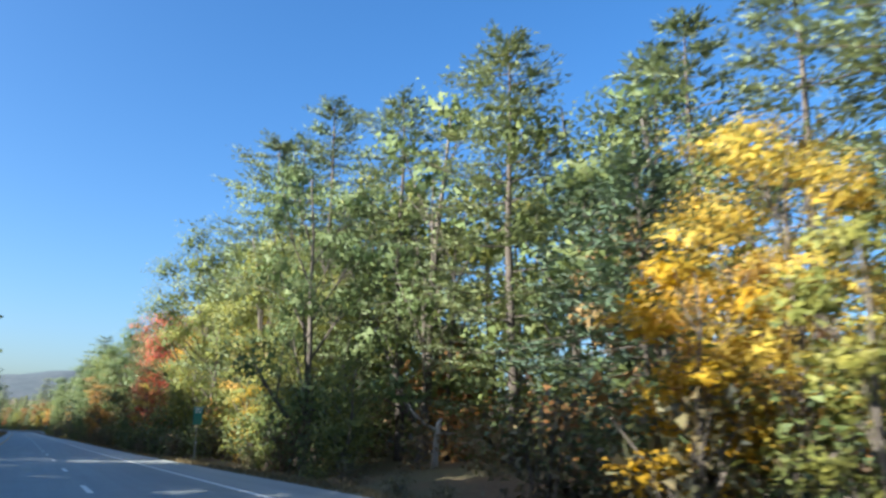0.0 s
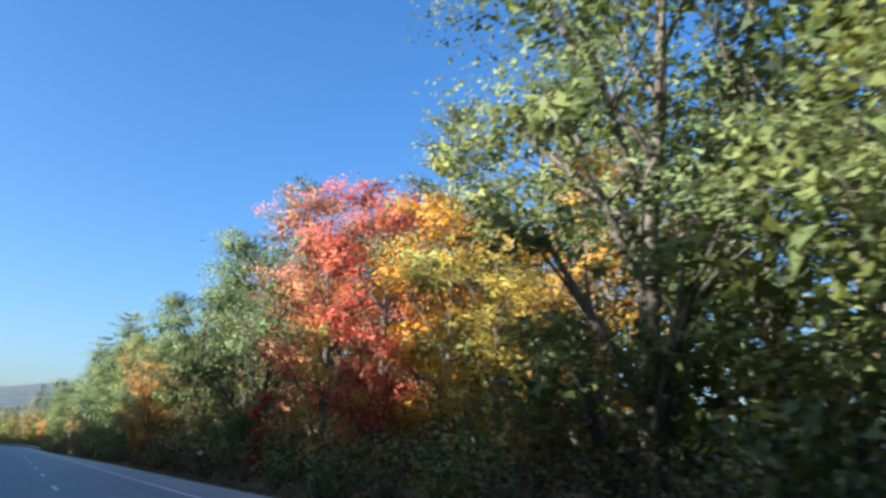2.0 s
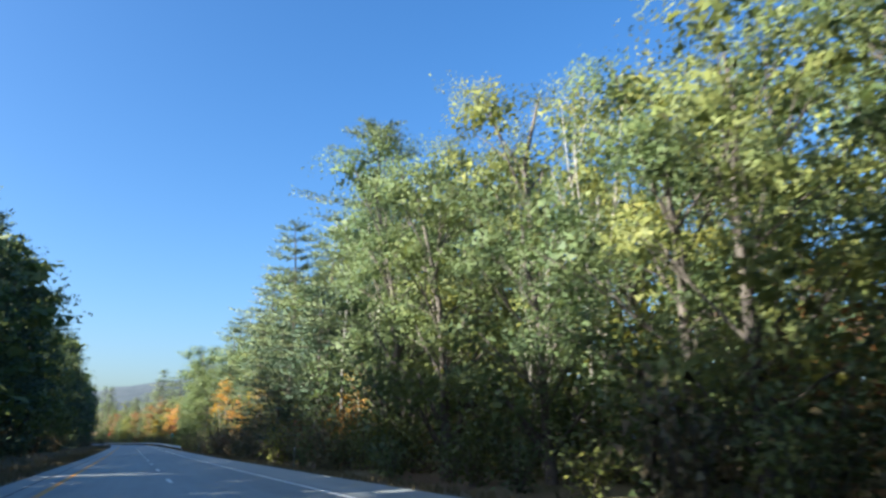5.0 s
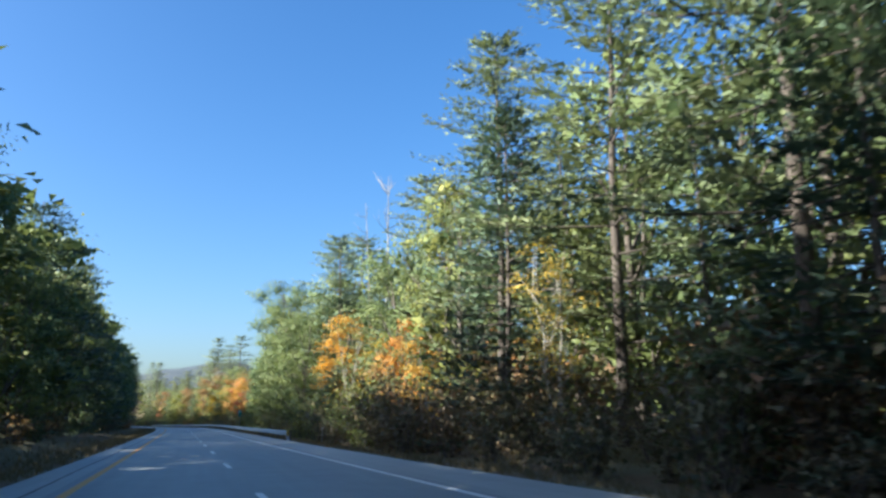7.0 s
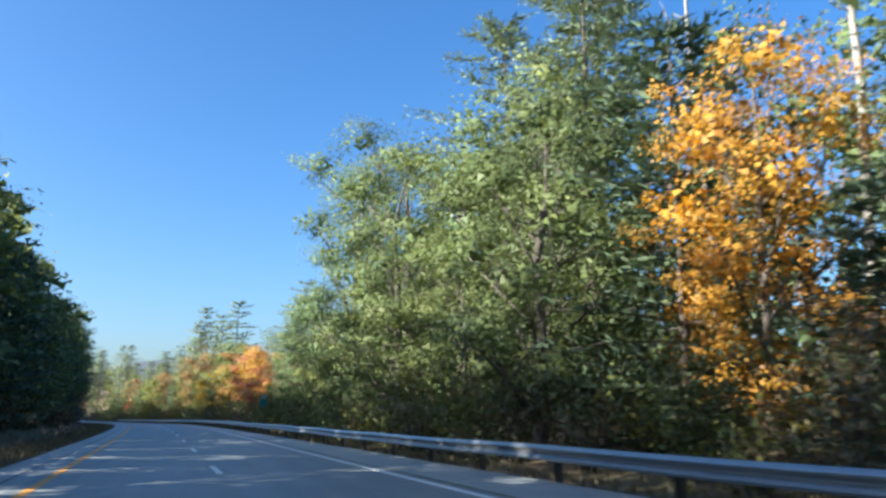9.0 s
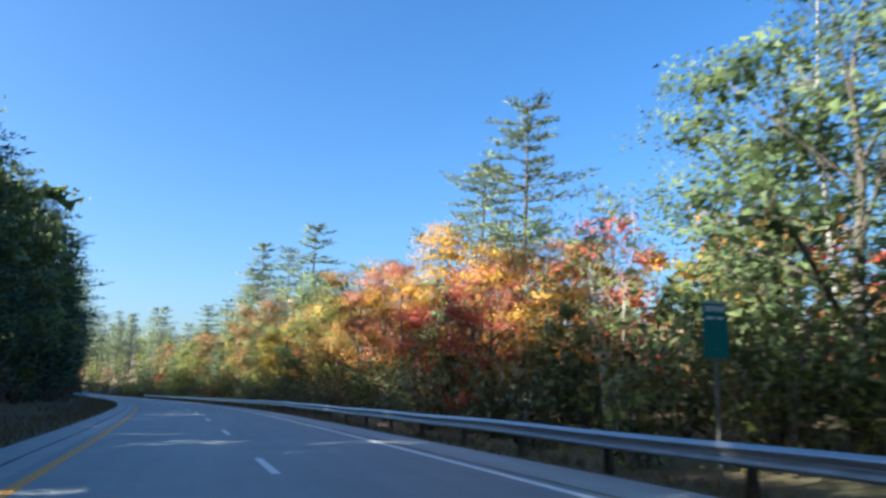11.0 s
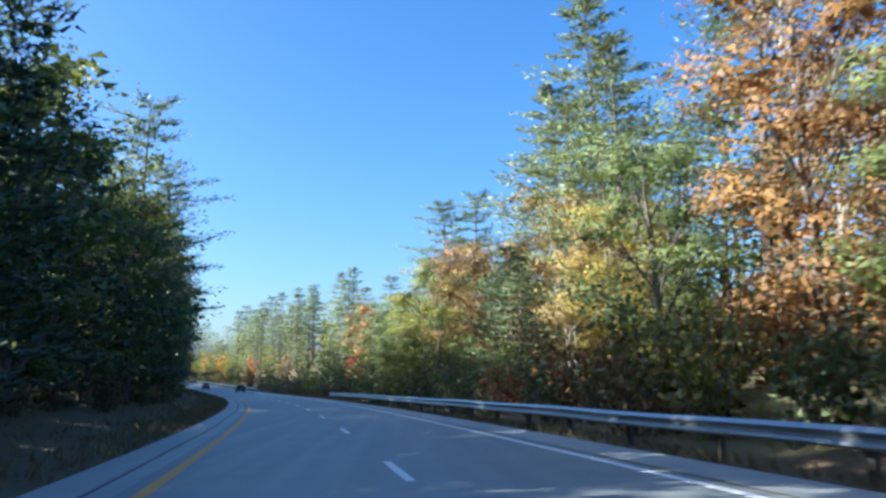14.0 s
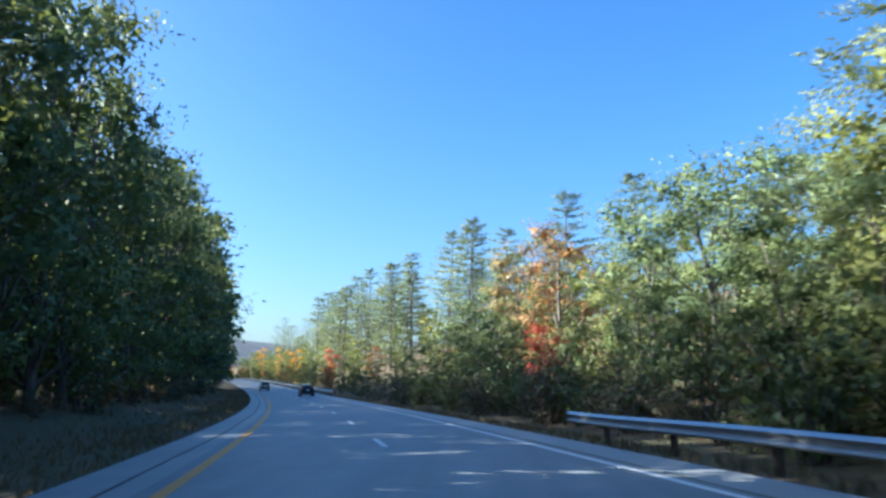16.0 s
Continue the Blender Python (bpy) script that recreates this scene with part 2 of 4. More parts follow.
build_ground()
ROAD0, ROAD1 = -60.0, 900.0
tagged(ribbon("road", ROAD0, ROAD1, YELLOW - 0.35, WHITE + 0.3, 0.0, ASPHALT, thick=0.3), "worn grey asphalt carriageway with two lanes", "road",
       kind="structure")
tagged(ribbon("shoulder_left", ROAD0, ROAD1, LEFT_EDGE, YELLOW - 0.35, -0.004, SHOULDER, thick=0.3), "pale narrow asphalt shoulder beside the yellow line",
       "shoulder", kind="structure")
tagged(ribbon("shoulder_right", ROAD0, ROAD1, WHITE + 0.3, right_edge, -0.004, SHOULDER, thick=0.3), "pale asphalt shoulder beside the white edge line",
       "shoulder", kind="structure")
tagged(ribbon("edge_line_white", ROAD0, ROAD1, WHITE - 0.085, WHITE + 0.085, 0.005, WHITE_PAINT, thick=0.004), "solid white painted edge line", "road marking",
       kind="structure")
tagged(ribbon("edge_line_yellow", ROAD0, ROAD1, YELLOW - 0.10, YELLOW + 0.10, 0.005, YELLOW_PAINT, thick=0.004), "solid yellow painted edge line",
       "road marking", kind="structure")

tagged(ribbon("pavement_joint", ROAD0, ROAD1, lambda s: -3.02 + 0.03 * math.sin(s * 0.31), lambda s: -2.95 + 0.03 * math.sin(s * 0.31) + 0.015 * math.sin(s * 2.3), 0.001,
              plain("tar_seal", (0.03, 0.03, 0.032), 0.6), 1.5, thick=0.003), "dark tar-sealed joint along the left shoulder", "pavement joint", kind="structure")
tagged(ribbon("weedy_joint", 270.0, ROAD1, lambda s: WHITE + 0.31 + 0.025 * math.sin(s * 0.9) + 0.015 * math.sin(s * 3.7),
              lambda s: WHITE + 0.41 + 0.03 * math.sin(s * 0.43) + 0.03 * math.sin(s * 2.9), 0.002, WEEDY, 0.8, thick=0.003),
       "dark cracked joint with dry weeds along the shoulder", "pavement joint", kind="structure")
for k in range(-4, 75):
    s = 12.19 * k
    s += float(np.interp(s, [0, 100, 200, 260, 330, 410], [8.6, 8.8, 11.4, 11.8, 10.0, 8.7]))
    tagged(ribbon("lane_dash", s, s + 3.05, DASH - 0.075, DASH + 0.075, 0.005, WHITE_PAINT, thick=0.004),
           "white painted dash between the two lanes", "road marking", "lane dashes", "structure")


# ---- tree meshes ----
def tube_set(paths, sides=6):
    """Verts and faces of tapered tubes along polylines: each path a list of (place, radius)."""
    v, q = [], []
    for path in paths:
        base = len(v)
        n = len(path)
        for i, (p, r) in enumerate(path):
            d = (path[min(i + 1, n - 1)][0] - path[max(i - 1, 0)][0]).normalized()
            a = d.cross(Vector((0.3, 1, 0.2))).normalized()
            b = d.cross(a)
            for k in range(sides):
                t = 2 * math.pi * k / sides
                v.append(p + (a * math.cos(t) + b * math.sin(t)) * r)
        for i in range(n - 1):
            for k in range(sides):
                k2 = (k + 1) % sides
                q.append((base + i * sides + k, base + i * sides + k2, base + (i + 1) * sides + k2, base + (i + 1) * sides + k))
        q.append(tuple(base + (n - 1) * sides + k for k in range(sides)))
    return v, q


def unit(a):
    return a / (np.linalg.norm(a, axis=1, keepdims=True) + 1e-9)


def blades(name, place, along, length, width, rng, facing, bend=None):
    """One mesh of many small three-cornered leaves: their places, the way each points, its length and width,
    the way it faces and, where given, the rounding that it shares with its clump."""
    n = len(place)
    along = unit(along)
    side = unit(np.cross(along, unit(facing)))
    L, Wd = along * (length / 2)[:, None], side * (width / 2)[:, None]
    skew = rng.uniform(-0.6, 0.6, n)[:, None]
    v = np.empty((n, 3, 3))
    v[:, 0], v[:, 1], v[:, 2] = place + L, place - L * 0.75 - Wd * (1 - skew), place - L * 0.75 + Wd * (1 + skew)
    me = triangles(name, v.reshape(-1, 3))
    if bend is not None:
        me.normals_split_custom_set_from_vertices(np.repeat(unit(bend), 3, 0).tolist())
    return me


def triangles(name, v):
    n = len(v) // 3
    me = bpy.data.meshes.new(name)
    me.vertices.add(3 * n)
    me.vertices.foreach_set("co", v.ravel())
    me.loops.add(3 * n)
    me.loops.foreach_set("vertex_index", np.arange(3 * n))
    me.polygons.add(n)
    me.polygons.foreach_set("loop_start", np.arange(n) * 3)
    me.update(calc_edges=True)
    return me


def near_normal(rng, n):
    """Normal deviates with the far tails cut off."""
    return np.clip(rng.normal(size=(n, 3)), -1.45, 1.45)


def tree_base(name, paths, sides, bark, crown_me, stems=1):
    ob = empty(name)
    tr = new("trunk", mesh_of("trunk", *tube_set(paths[:stems], sides + 2), bark, True))
    tr.parent = ob
    if len(paths) > stems:
        li = new("branchwork", mesh_of("branchwork", *tube_set(paths[stems:], sides), bark, True))
        li.parent = ob
        tagged(li, kind="stuff")
    if crown_me:
        crown_me.materials.append(LEAVES["oak"])
        cr = new("crown", crown_me)
        cr.parent = ob
        tagged(cr, kind="stuff")
    return ob


def broadleaf(seed, H, R, base, lobes, clumps, leaves, leaf, bark=None, stems=1, sparse=0.0, inner=62, core=2.1, tight=1.0):
    """A broadleaved tree H tall with a crown of radius R from base*H up, made of lobes, each of clumps of leaves."""
    rng = np.random.default_rng(seed)
    paths, places, outs, bends = [], [], [], []
    trunks = []
    for k in range(stems):
        lean = rng.normal(0, 0.03 if stems == 1 else 0.045, 2)
        pts, r0 = [], H * (0.013 if stems == 1 else 0.0042) + 0.015
        wob = rng.normal(0, 0.013 * H, (5, 2))
        for i in range(6):
            f = i / 5
            w = wob[i - 1] * f if i else (0, 0)
            pts.append((Vector((lean[0] * H * f + w[0] + (k - stems / 2) * 0.35 * (stems > 1), lean[1] * H * f + w[1], H * 0.9 * f - 0.3 * (i == 0))),
                        r0 * (1.35 if i == 0 else 1 - 0.82 * f)))
        paths.append(pts)
        trunks.append(pts)

    def on_trunk(f, k):
        pts = trunks[k % stems]
        x = min(4.999, max(0, f * 5))
        i = int(x)
        return pts[i][0].lerp(pts[i + 1][0], x - i), pts[i][1] + (pts[i + 1][1] - pts[i][1]) * (x - i)

    for j in range(lobes):
        f = base + (1 - base) * ((j + 0.3 + 0.4 * rng.random()) / lobes)
        g = (f - base) / (1 - base)
        wide = R * (0.35 + 1.1 * math.sqrt(max(0.02, g * (1.12 - g)))) * rng.uniform(0.55, 1.1)
        az = j * 2.4 + rng.uniform(-0.6, 0.6)
        c = np.array([math.cos(az) * wide * 0.62, math.sin(az) * wide * 0.62, H * f * 0.93])
        start, r = on_trunk(max(0.08, f - 0.22), j)
        mid = start.lerp(Vector(c), 0.55) + Vector((0, 0, -0.04 * wide))
        paths.append([(start, r * 0.6), (mid, r * 0.36), (Vector(c), r * 0.12 + 0.01)])
        lobe_r = R * rng.uniform(0.30, 0.50)
        d = unit(rng.normal(size=(clumps, 3)) + (0, 0, 0.25))
        cc = c + d * lobe_r * rng.uniform(0.80, 1.0, (clumps, 1)) * (1, 1, 0.74)
        spread = (0.17 + 0.055 * R) * tight
        for m in range(0, clumps, 5 if leaf < 0.19 else 9):
            e = Vector(cc[m])
            paths.append([(mid, r * 0.2 + 0.008), (mid.lerp(e, 0.5) + Vector((0, 0, 0.15)), r * 0.1 + 0.008), (e, 0.008)])
        for m in range(clumps):
            n = max(3, int(leaves * rng.uniform(0.5, 1.4) * (1 - sparse * rng.random())))
            p = cc[m] + near_normal(rng, n) * spread * (1, 1, 0.55) * rng.uniform(0.7, 1.3)
            places.append(p)
            outs.append(np.repeat(d[m:m + 1] * 0.7 + (0, 0, -0.25), n, 0))
            bends.append((p - cc[m]) / spread * 0.28 + d[m] * 1.1 + (0, 0, 0.15))
        m = max(3, int(inner * lobe_r))                       # the shaded inside of the lobe, larger sprays
        places.append(c + unit(rng.normal(size=(m, 3))) * lobe_r * rng.uniform(0.22, 0.74, (m, 1)) * (1, 1, 0.70))
        outs.append(near_normal(rng, m) * 5)
        bends.append(places[-1] - c)
    p, o = np.concatenate(places), np.concatenate(outs)
    n = len(p)
    deep = np.linalg.norm(o, axis=1) > 1.5
    p[:, 2] = np.maximum(p[:, 2], 0.25)
    bend = unit(np.concatenate(bends))
    face = bend + rng.normal(size=(n, 3)) * 0.5
    size = leaf * rng.uniform(0.6, 1.35, n) * np.where(deep, core, 1.0)
    crown = blades("crown", p, unit(o) * 0.6 + rng.normal(size=(n, 3)), size, size * (0.68 if leaf < 0.3 else 0.8), rng, face, bend + rng.normal(size=(n, 3)) * 0.14)
    return tree_base("broadleaf_tree", paths, 4 if leaf < 0.19 else 3, bark or BARK, crown, stems)


def pine(seed, H, R, base, tufts, needles, size, gaps=0.25, upswept=0.25, step=0.62, core=10):
    """A white pine: a straight trunk, whorls of level branches, each a flat fan of needle tufts."""
    rng = np.random.default_rng(seed)
    lean = rng.normal(0, 0.012, 2)
    line = lambda z: Vector((lean[0] * z + 0.12 * math.sin(z * 0.35 + seed), lean[1] * z, z))
    r_at = lambda z: H * 0.0105 * (1 - 0.93 * z / H) + 0.015
    paths = [[(line(H * f), r_at(H * f)) for f in (-0.015, 0.15, 0.35, 0.55, 0.75, 0.9, 1.0)]]
    places, ways, bends, big = [], [], [], []
    z = H * base
    while z < H * 0.99:
        g = (z / H - base) / (1 - base)
        reach = R * (0.12 + 1.05 * (1 - g) ** 0.52 * min(1, 0.62 + 1.2 * g)) * rng.uniform(0.8, 1.12)
        k = rng.integers(4, 7)
        a0, tilt = rng.uniform(0, 6.28), rng.uniform(-0.2, 0.9)
        for j in range(k):
            if rng.random() < gaps * (1 - 0.6 * g):
                continue
            az = a0 + 6.28 * j / k + rng.normal(0, 0.25)
            L = max(0.4, reach * rng.uniform(0.5, 1.3))
            rise = L * (upswept * (tilt + rng.uniform(-0.25, 0.25)) + 0.8 * max(0, g - 0.7))
            p0 = line(z + rng.uniform(-0.15, 0.15))
            way = Vector((math.cos(az), math.sin(az), 0))
            p1 = p0 + way * L * 0.55 + Vector((0, 0, rise * 0.2))
            p2 = p0 + way * L + Vector((0, 0, rise))
            r = min(0.06, 0.010 + 0.011 * L)
            paths.append([(p0, r), (p1, r * 0.6), (p2, 0.008)])
            plumes = max(2, int(round(tufts * (0.3 + 0.7 * L / R) * rng.uniform(0.8, 1.2))))
            f = np.linspace(0.36, 0.98, plumes) + rng.normal(0, 0.04, plumes)
            side = np.array([-math.sin(az), math.cos(az), 0.0])
            out, lift = np.array([way.x, way.y, 0.0]), np.array([0, 0, 1.0])
            P0, P1, P2 = np.array(p0), np.array(p1), np.array(p2)
            q = ((1 - f) ** 2)[:, None] * P0 + (2 * f * (1 - f))[:, None] * P1 + (f ** 2)[:, None] * P2
            sway = np.where(np.arange(plumes) % 2, 1, -1) * (0.08 + 0.17 * L) * np.sin(np.clip(f, 0, 1) * 2.7) * rng.uniform(0.3, 1.1, plumes)
            q = q + side * sway[:, None] + lift * rng.uniform(-0.04, 0.14, plumes)[:, None]
            for c, e in zip(q, sway):                          # each plume a long flat brush of needles, swept outwards
                w = out + lift * 0.22 + side * (e / (L + 0.3)) * 1.5
                w = w / np.linalg.norm(w)
                across = np.cross(w, lift)
                long, wide = (0.22 + 0.08 * L) * rng.uniform(0.8, 1.25), (0.13 + 0.03 * L) * rng.uniform(0.8, 1.2)
                d = near_normal(rng, needles)
                places.append(c + d[:, :1] * w * long + d[:, 1:2] * across * wide + d[:, 2:] * lift * 0.065)
                ways.append(w + across * d[:, 1:2] * 0.55 + lift * (d[:, 2:] * 0.3 + 0.15))
                bends.append(across * d[:, 1:2] * 0.35 + lift * (0.55 + 0.35 * d[:, 2:]) + out * 0.8)
                big.append(np.zeros(needles))
            m = max(2, int(core * (0.35 + 0.65 * L / R)))       # denser sprays close to the bough
            g0 = rng.uniform(0.30, 0.92, m)
            places.append(((1 - g0) ** 2)[:, None] * P0 + (2 * g0 * (1 - g0))[:, None] * P1 + (g0 ** 2)[:, None] * P2
                          + side * (rng.uniform(-1, 1, m) * 0.13 * L * np.sin(g0 * 2.8))[:, None] + lift * rng.uniform(-0.10, 0.03, m)[:, None])
            ways.append(out + rng.normal(size=(m, 3)) * (0.35, 0.35, 0.10))
            bends.append(lift * 0.6 + out * 0.4 + rng.normal(size=(m, 3)) * 0.25)
            big.append(np.ones(m))
        z += rng.uniform(0.75, 1.3) * step * (0.62 + 0.018 * H) * (1.0 - 0.45 * g)
    p, w = np.concatenate(places), np.concatenate(ways)
    n = len(p)
    big = np.concatenate(big)
    w = unit(w + rng.normal(size=(n, 3)) * 0.30)
    L = size * rng.uniform(0.7, 1.3, n) * (1 + max(0.1, 0.64 / size - 1) * big)
    crown = blades("crown", p + w * (L * 0.3 * (1 - big))[:, None], w, L, L * (0.30 + 0.12 * big), rng, np.array([0, 0, 1.0]) + rng.normal(size=(n, 3)) * (0.7 - 0.45 * big)[:, None],
                   np.concatenate(bends) + rng.normal(size=(n, 3)) * 0.2)
    return tree_base("pine_tree", paths, 3, PINE_BARK, crown)


def bush(seed, H, R, leaves, leaf):
    """A bush of many thin stems from one root, leafy from near the ground."""
    rng = np.random.default_rng(seed)
    paths, places = [], []
    for j in range(11):
        az, out = rng.uniform(0, 6.28), R * rng.uniform(0.2, 1.0)
        tip = Vector((math.cos(az) * out, math.sin(az) * out, H * rng.uniform(0.55, 1.0)))
        paths.append([(Vector((0.1 * math.cos(az), 0.1 * math.sin(az), -0.15)), 0.025), (tip * 0.5 + Vector((0, 0, 0.1 * H)), 0.016), (tip, 0.005)])
        n = leaves // 11
        f = rng.random(n) ** 0.6
        p = np.array(tip) * f[:, None] * (1, 1, 1) + rng.normal(size=(n, 3)) * (0.16 + 0.13 * R)
        places.append(p)
    p = np.concatenate(places)
    p[:, 2] = np.abs(p[:, 2]) + 0.05
    n = len(p)
    size = leaf * rng.uniform(0.6, 1.4, n)
    crown = blades("crown", p, rng.normal(size=(n, 3)), size, size * 0.6, rng, np.array([0, 0, 0.8]) + rng.normal(size=(n, 3)) * 0.8,
                   p / R * (1, 1, 0.5) + (0, 0, 0.2) + rng.normal(size=(n, 3)) * 0.45)
    return tree_base("bush", paths, 3, BARK, crown)


def broken_trunk():
    """A broken pale trunk with one stub of a limb and a fallen limb across it."""
    paths = [[(Vector((0.02 * i * i, 0, z)), r) for i, (z, r) in enumerate(((-0.2, 0.20), (0.6, 0.17), (1.4, 0.15), (2.1, 0.13), (2.35, 0.05)))],
             [(Vector((0.1, 0, 1.75)), 0.09), (Vector((-0.6, 0.1, 2.05)), 0.075), (Vector((-1.25, 0.15, 2.6)), 0.05), (Vector((-1.5, 0.2, 2.95)), 0.02)],
             [(Vector((0.1, 0, 1.7)), 0.06), (Vector((0.7, -0.1, 1.62)), 0.045), (Vector((1.3, -0.2, 1.7)), 0.015)]]
    ob = tree_base("dead_tree", paths, 6, PALE_BARK, None)
    ob.matrix_world = Matrix.Translation(ground_at(33.0, 17.2, 0.1)) @ Matrix.Rotation(0.15, 4, "Z")
    tagged(ob, "short broken pale trunk with bare stubs of limbs", "dead tree")


def snag(seed, H):
    """A dead tree: a bleached trunk with broken limbs and no leaves."""
    rng = np.random.default_rng(seed)
    line = lambda z: Vector((0.25 * math.sin(z * 0.3 + seed), 0.15 * math.cos(z * 0.22), z))
    paths = [[(line(H * f), H * 0.0065 * (1.08 - f) + 0.012) for f in (-0.01, 0.2, 0.4, 0.6, 0.8, 1.0)]]
    for k in range(24):
        z = H * rng.uniform(0.35, 0.99)
        az, L = rng.uniform(0, 6.28), rng.uniform(0.5, 2.3)
        p0 = line(z)
        e = p0 + Vector((math.cos(az) * L, math.sin(az) * L, L * rng.uniform(0.1, 0.9)))
        paths.append([(p0, 0.045), (p0.lerp(e, 0.5) + Vector((0, 0, -0.1)), 0.03), (e, 0.01)])
        if L > 1.2:
            paths.append([(p0.lerp(e, 0.6), 0.02), (e + Vector((rng.normal() * 0.4, rng.normal() * 0.4, 0.6)), 0.006)])
    return tree_base("dead_tree", paths, 4, DEAD_WOOD, None)


# the patterns, each built once; (pattern, its height)
LIB = {
    "broad": [(broadleaf(11, 15, 4.5, 0.12, 14, 13, 58, 0.142, inner=84, core=2.3), 15), (broadleaf(12, 16, 4.9, 0.18, 15, 13, 58, 0.142, inner=84, core=2.3), 16),
              (broadleaf(13, 14, 4.2, 0.09, 13, 13, 58, 0.142, inner=84, core=2.3), 14), (broadleaf(14, 17, 4.3, 0.24, 14, 13, 56, 0.142, sparse=0.3, inner=84, core=2.3), 17)],
    "tall": [(broadleaf(15, 21, 5.2, 0.14, 20, 14, 58, 0.142, inner=84, core=2.3), 21), (broadleaf(16, 22, 5.0, 0.20, 20, 14, 58, 0.142, inner=84, core=2.3), 22)],
    "maple": [(broadleaf(17, 14, 4.4, 0.10, 14, 13, 62, 0.138, inner=84, core=2.3), 14), (broadleaf(18, 15, 4.3, 0.14, 14, 13, 62, 0.138, inner=84, core=2.3), 15),
              (broadleaf(19, 17, 4.3, 0.22, 14, 13, 60, 0.138, sparse=0.2, inner=84, core=2.3), 17)],
    "airy": [(broadleaf(21, 16, 3.2, 0.42, 10, 9, 32, 0.18, PALE_BARK, stems=3, sparse=0.6, inner=14, core=1.8), 16),
             (broadleaf(22, 17, 3.0, 0.36, 11, 9, 30, 0.18, PALE_BARK, stems=2, sparse=0.6, inner=14, core=1.8), 17)],
    "broad_mid": [(broadleaf(31, 16, 4.4, 0.10, 13, 11, 20, 0.20, inner=52, core=2.0, tight=1.1), 16),
                  (broadleaf(32, 17, 4.2, 0.14, 13, 11, 20, 0.20, inner=52, core=2.0, tight=1.1), 17),
                  (broadleaf(33, 15, 4.8, 0.08, 13, 11, 20, 0.20, inner=52, core=2.0, tight=1.1), 15)],
    "pine": [(pine(51, 24, 4.8, 0.13, 10, 15, 0.32, 0.14, step=1.45), 24), (pine(52, 26, 5.2, 0.20, 10, 15, 0.32, 0.20, step=1.5), 26),
             (pine(53, 22, 4.9, 0.10, 10, 15, 0.32, 0.20, step=1.4), 22)],
    "pine_mid": [(pine(61, 23, 4.6, 0.16, 8, 11, 0.44, 0.2, step=1.6), 23), (pine(62, 25, 4.8, 0.24, 8, 11, 0.44, 0.25, step=1.6), 25)],
    "hemlock": [(pine(81, 17, 4.2, 0.03, 7, 7, 0.43, 0.05, -0.12, 0.85, 12), 17), (pine(82, 15, 4.0, 0.03, 7, 7, 0.43, 0.05, -0.15, 0.85, 12), 15)],
    "bush": [(bush(91, 2.6, 1.3, 480, 0.205), 2.6), (bush(92, 3.0, 1.5, 520, 0.215), 3.0), (bush(93, 1.7, 1.1, 420, 0.18), 1.7)],
    "shrub": [(bush(98, 3.6, 1.8, 760, 0.205), 3.6), (bush(99, 4.2, 1.9, 820, 0.205), 4.2)],
    "sapling": [(broadleaf(95, 6.5, 1.9, 0.10, 9, 9, 26, 0.17, inner=50, core=1.8), 6.5),
                (broadleaf(96, 7.5, 2.1, 0.16, 9, 9, 26, 0.17, sparse=0.4, inner=40, core=1.8), 7.5)],
    "snag": [(snag(97, 22), 22), (snag(98, 24), 24)],
}
FAR = {  # simple ones for the depths of the wood, merged below
    "broad": [(broadleaf(41, 16, 4.6, 0.08, 10, 7, 4, 0.55, inner=16, core=1.9), 16), (broadleaf(42, 17, 5.0, 0.06, 10, 7, 4, 0.55, inner=16, core=1.9), 17)],
    "fine": [(broadleaf(43, 16, 4.6, 0.06, 11, 7, 5, 0.38, inner=19, core=2.5), 16), (broadleaf(44, 17, 4.4, 0.08, 11, 7, 5, 0.38, inner=19, core=2.5), 17)],
    "close": [(broadleaf(45, 16, 4.6, 0.06, 12, 9, 9, 0.24, inner=42, core=2.0), 16), (broadleaf(46, 17, 4.4, 0.08, 12, 9, 9, 0.24, inner=42, core=2.0), 17)],
    "pine": [(pine(71, 23, 4.4, 0.12, 4, 4, 0.72, 0.2, step=1.75, core=4), 23)],
    "brush": [(bush(94, 3.4, 1.9, 260, 0.36), 3.4)],
}
FULL = {"pine": "white pine with level plumes of green needles", "hemlock": "dark green hemlock with drooping branches down to the ground",
        "oak": "broad green oak with a rounded leafy crown", "lime": "maple with leaves turning from green to yellow",
        "yellow": "maple with bright yellow autumn leaves", "gold": "maple with golden orange autumn leaves",
        "orange": "maple with orange autumn leaves", "red": "maple with red autumn leaves", "russet": "oak with russet brown autumn leaves",
        "brush": "bush with dull green and brown leaves"}
patterns = []
for rows in (*LIB.values(), *FAR.values()):
    patterns += [ob for ob, _ in rows]
_plant = random.Random(5)
PLANTED = []


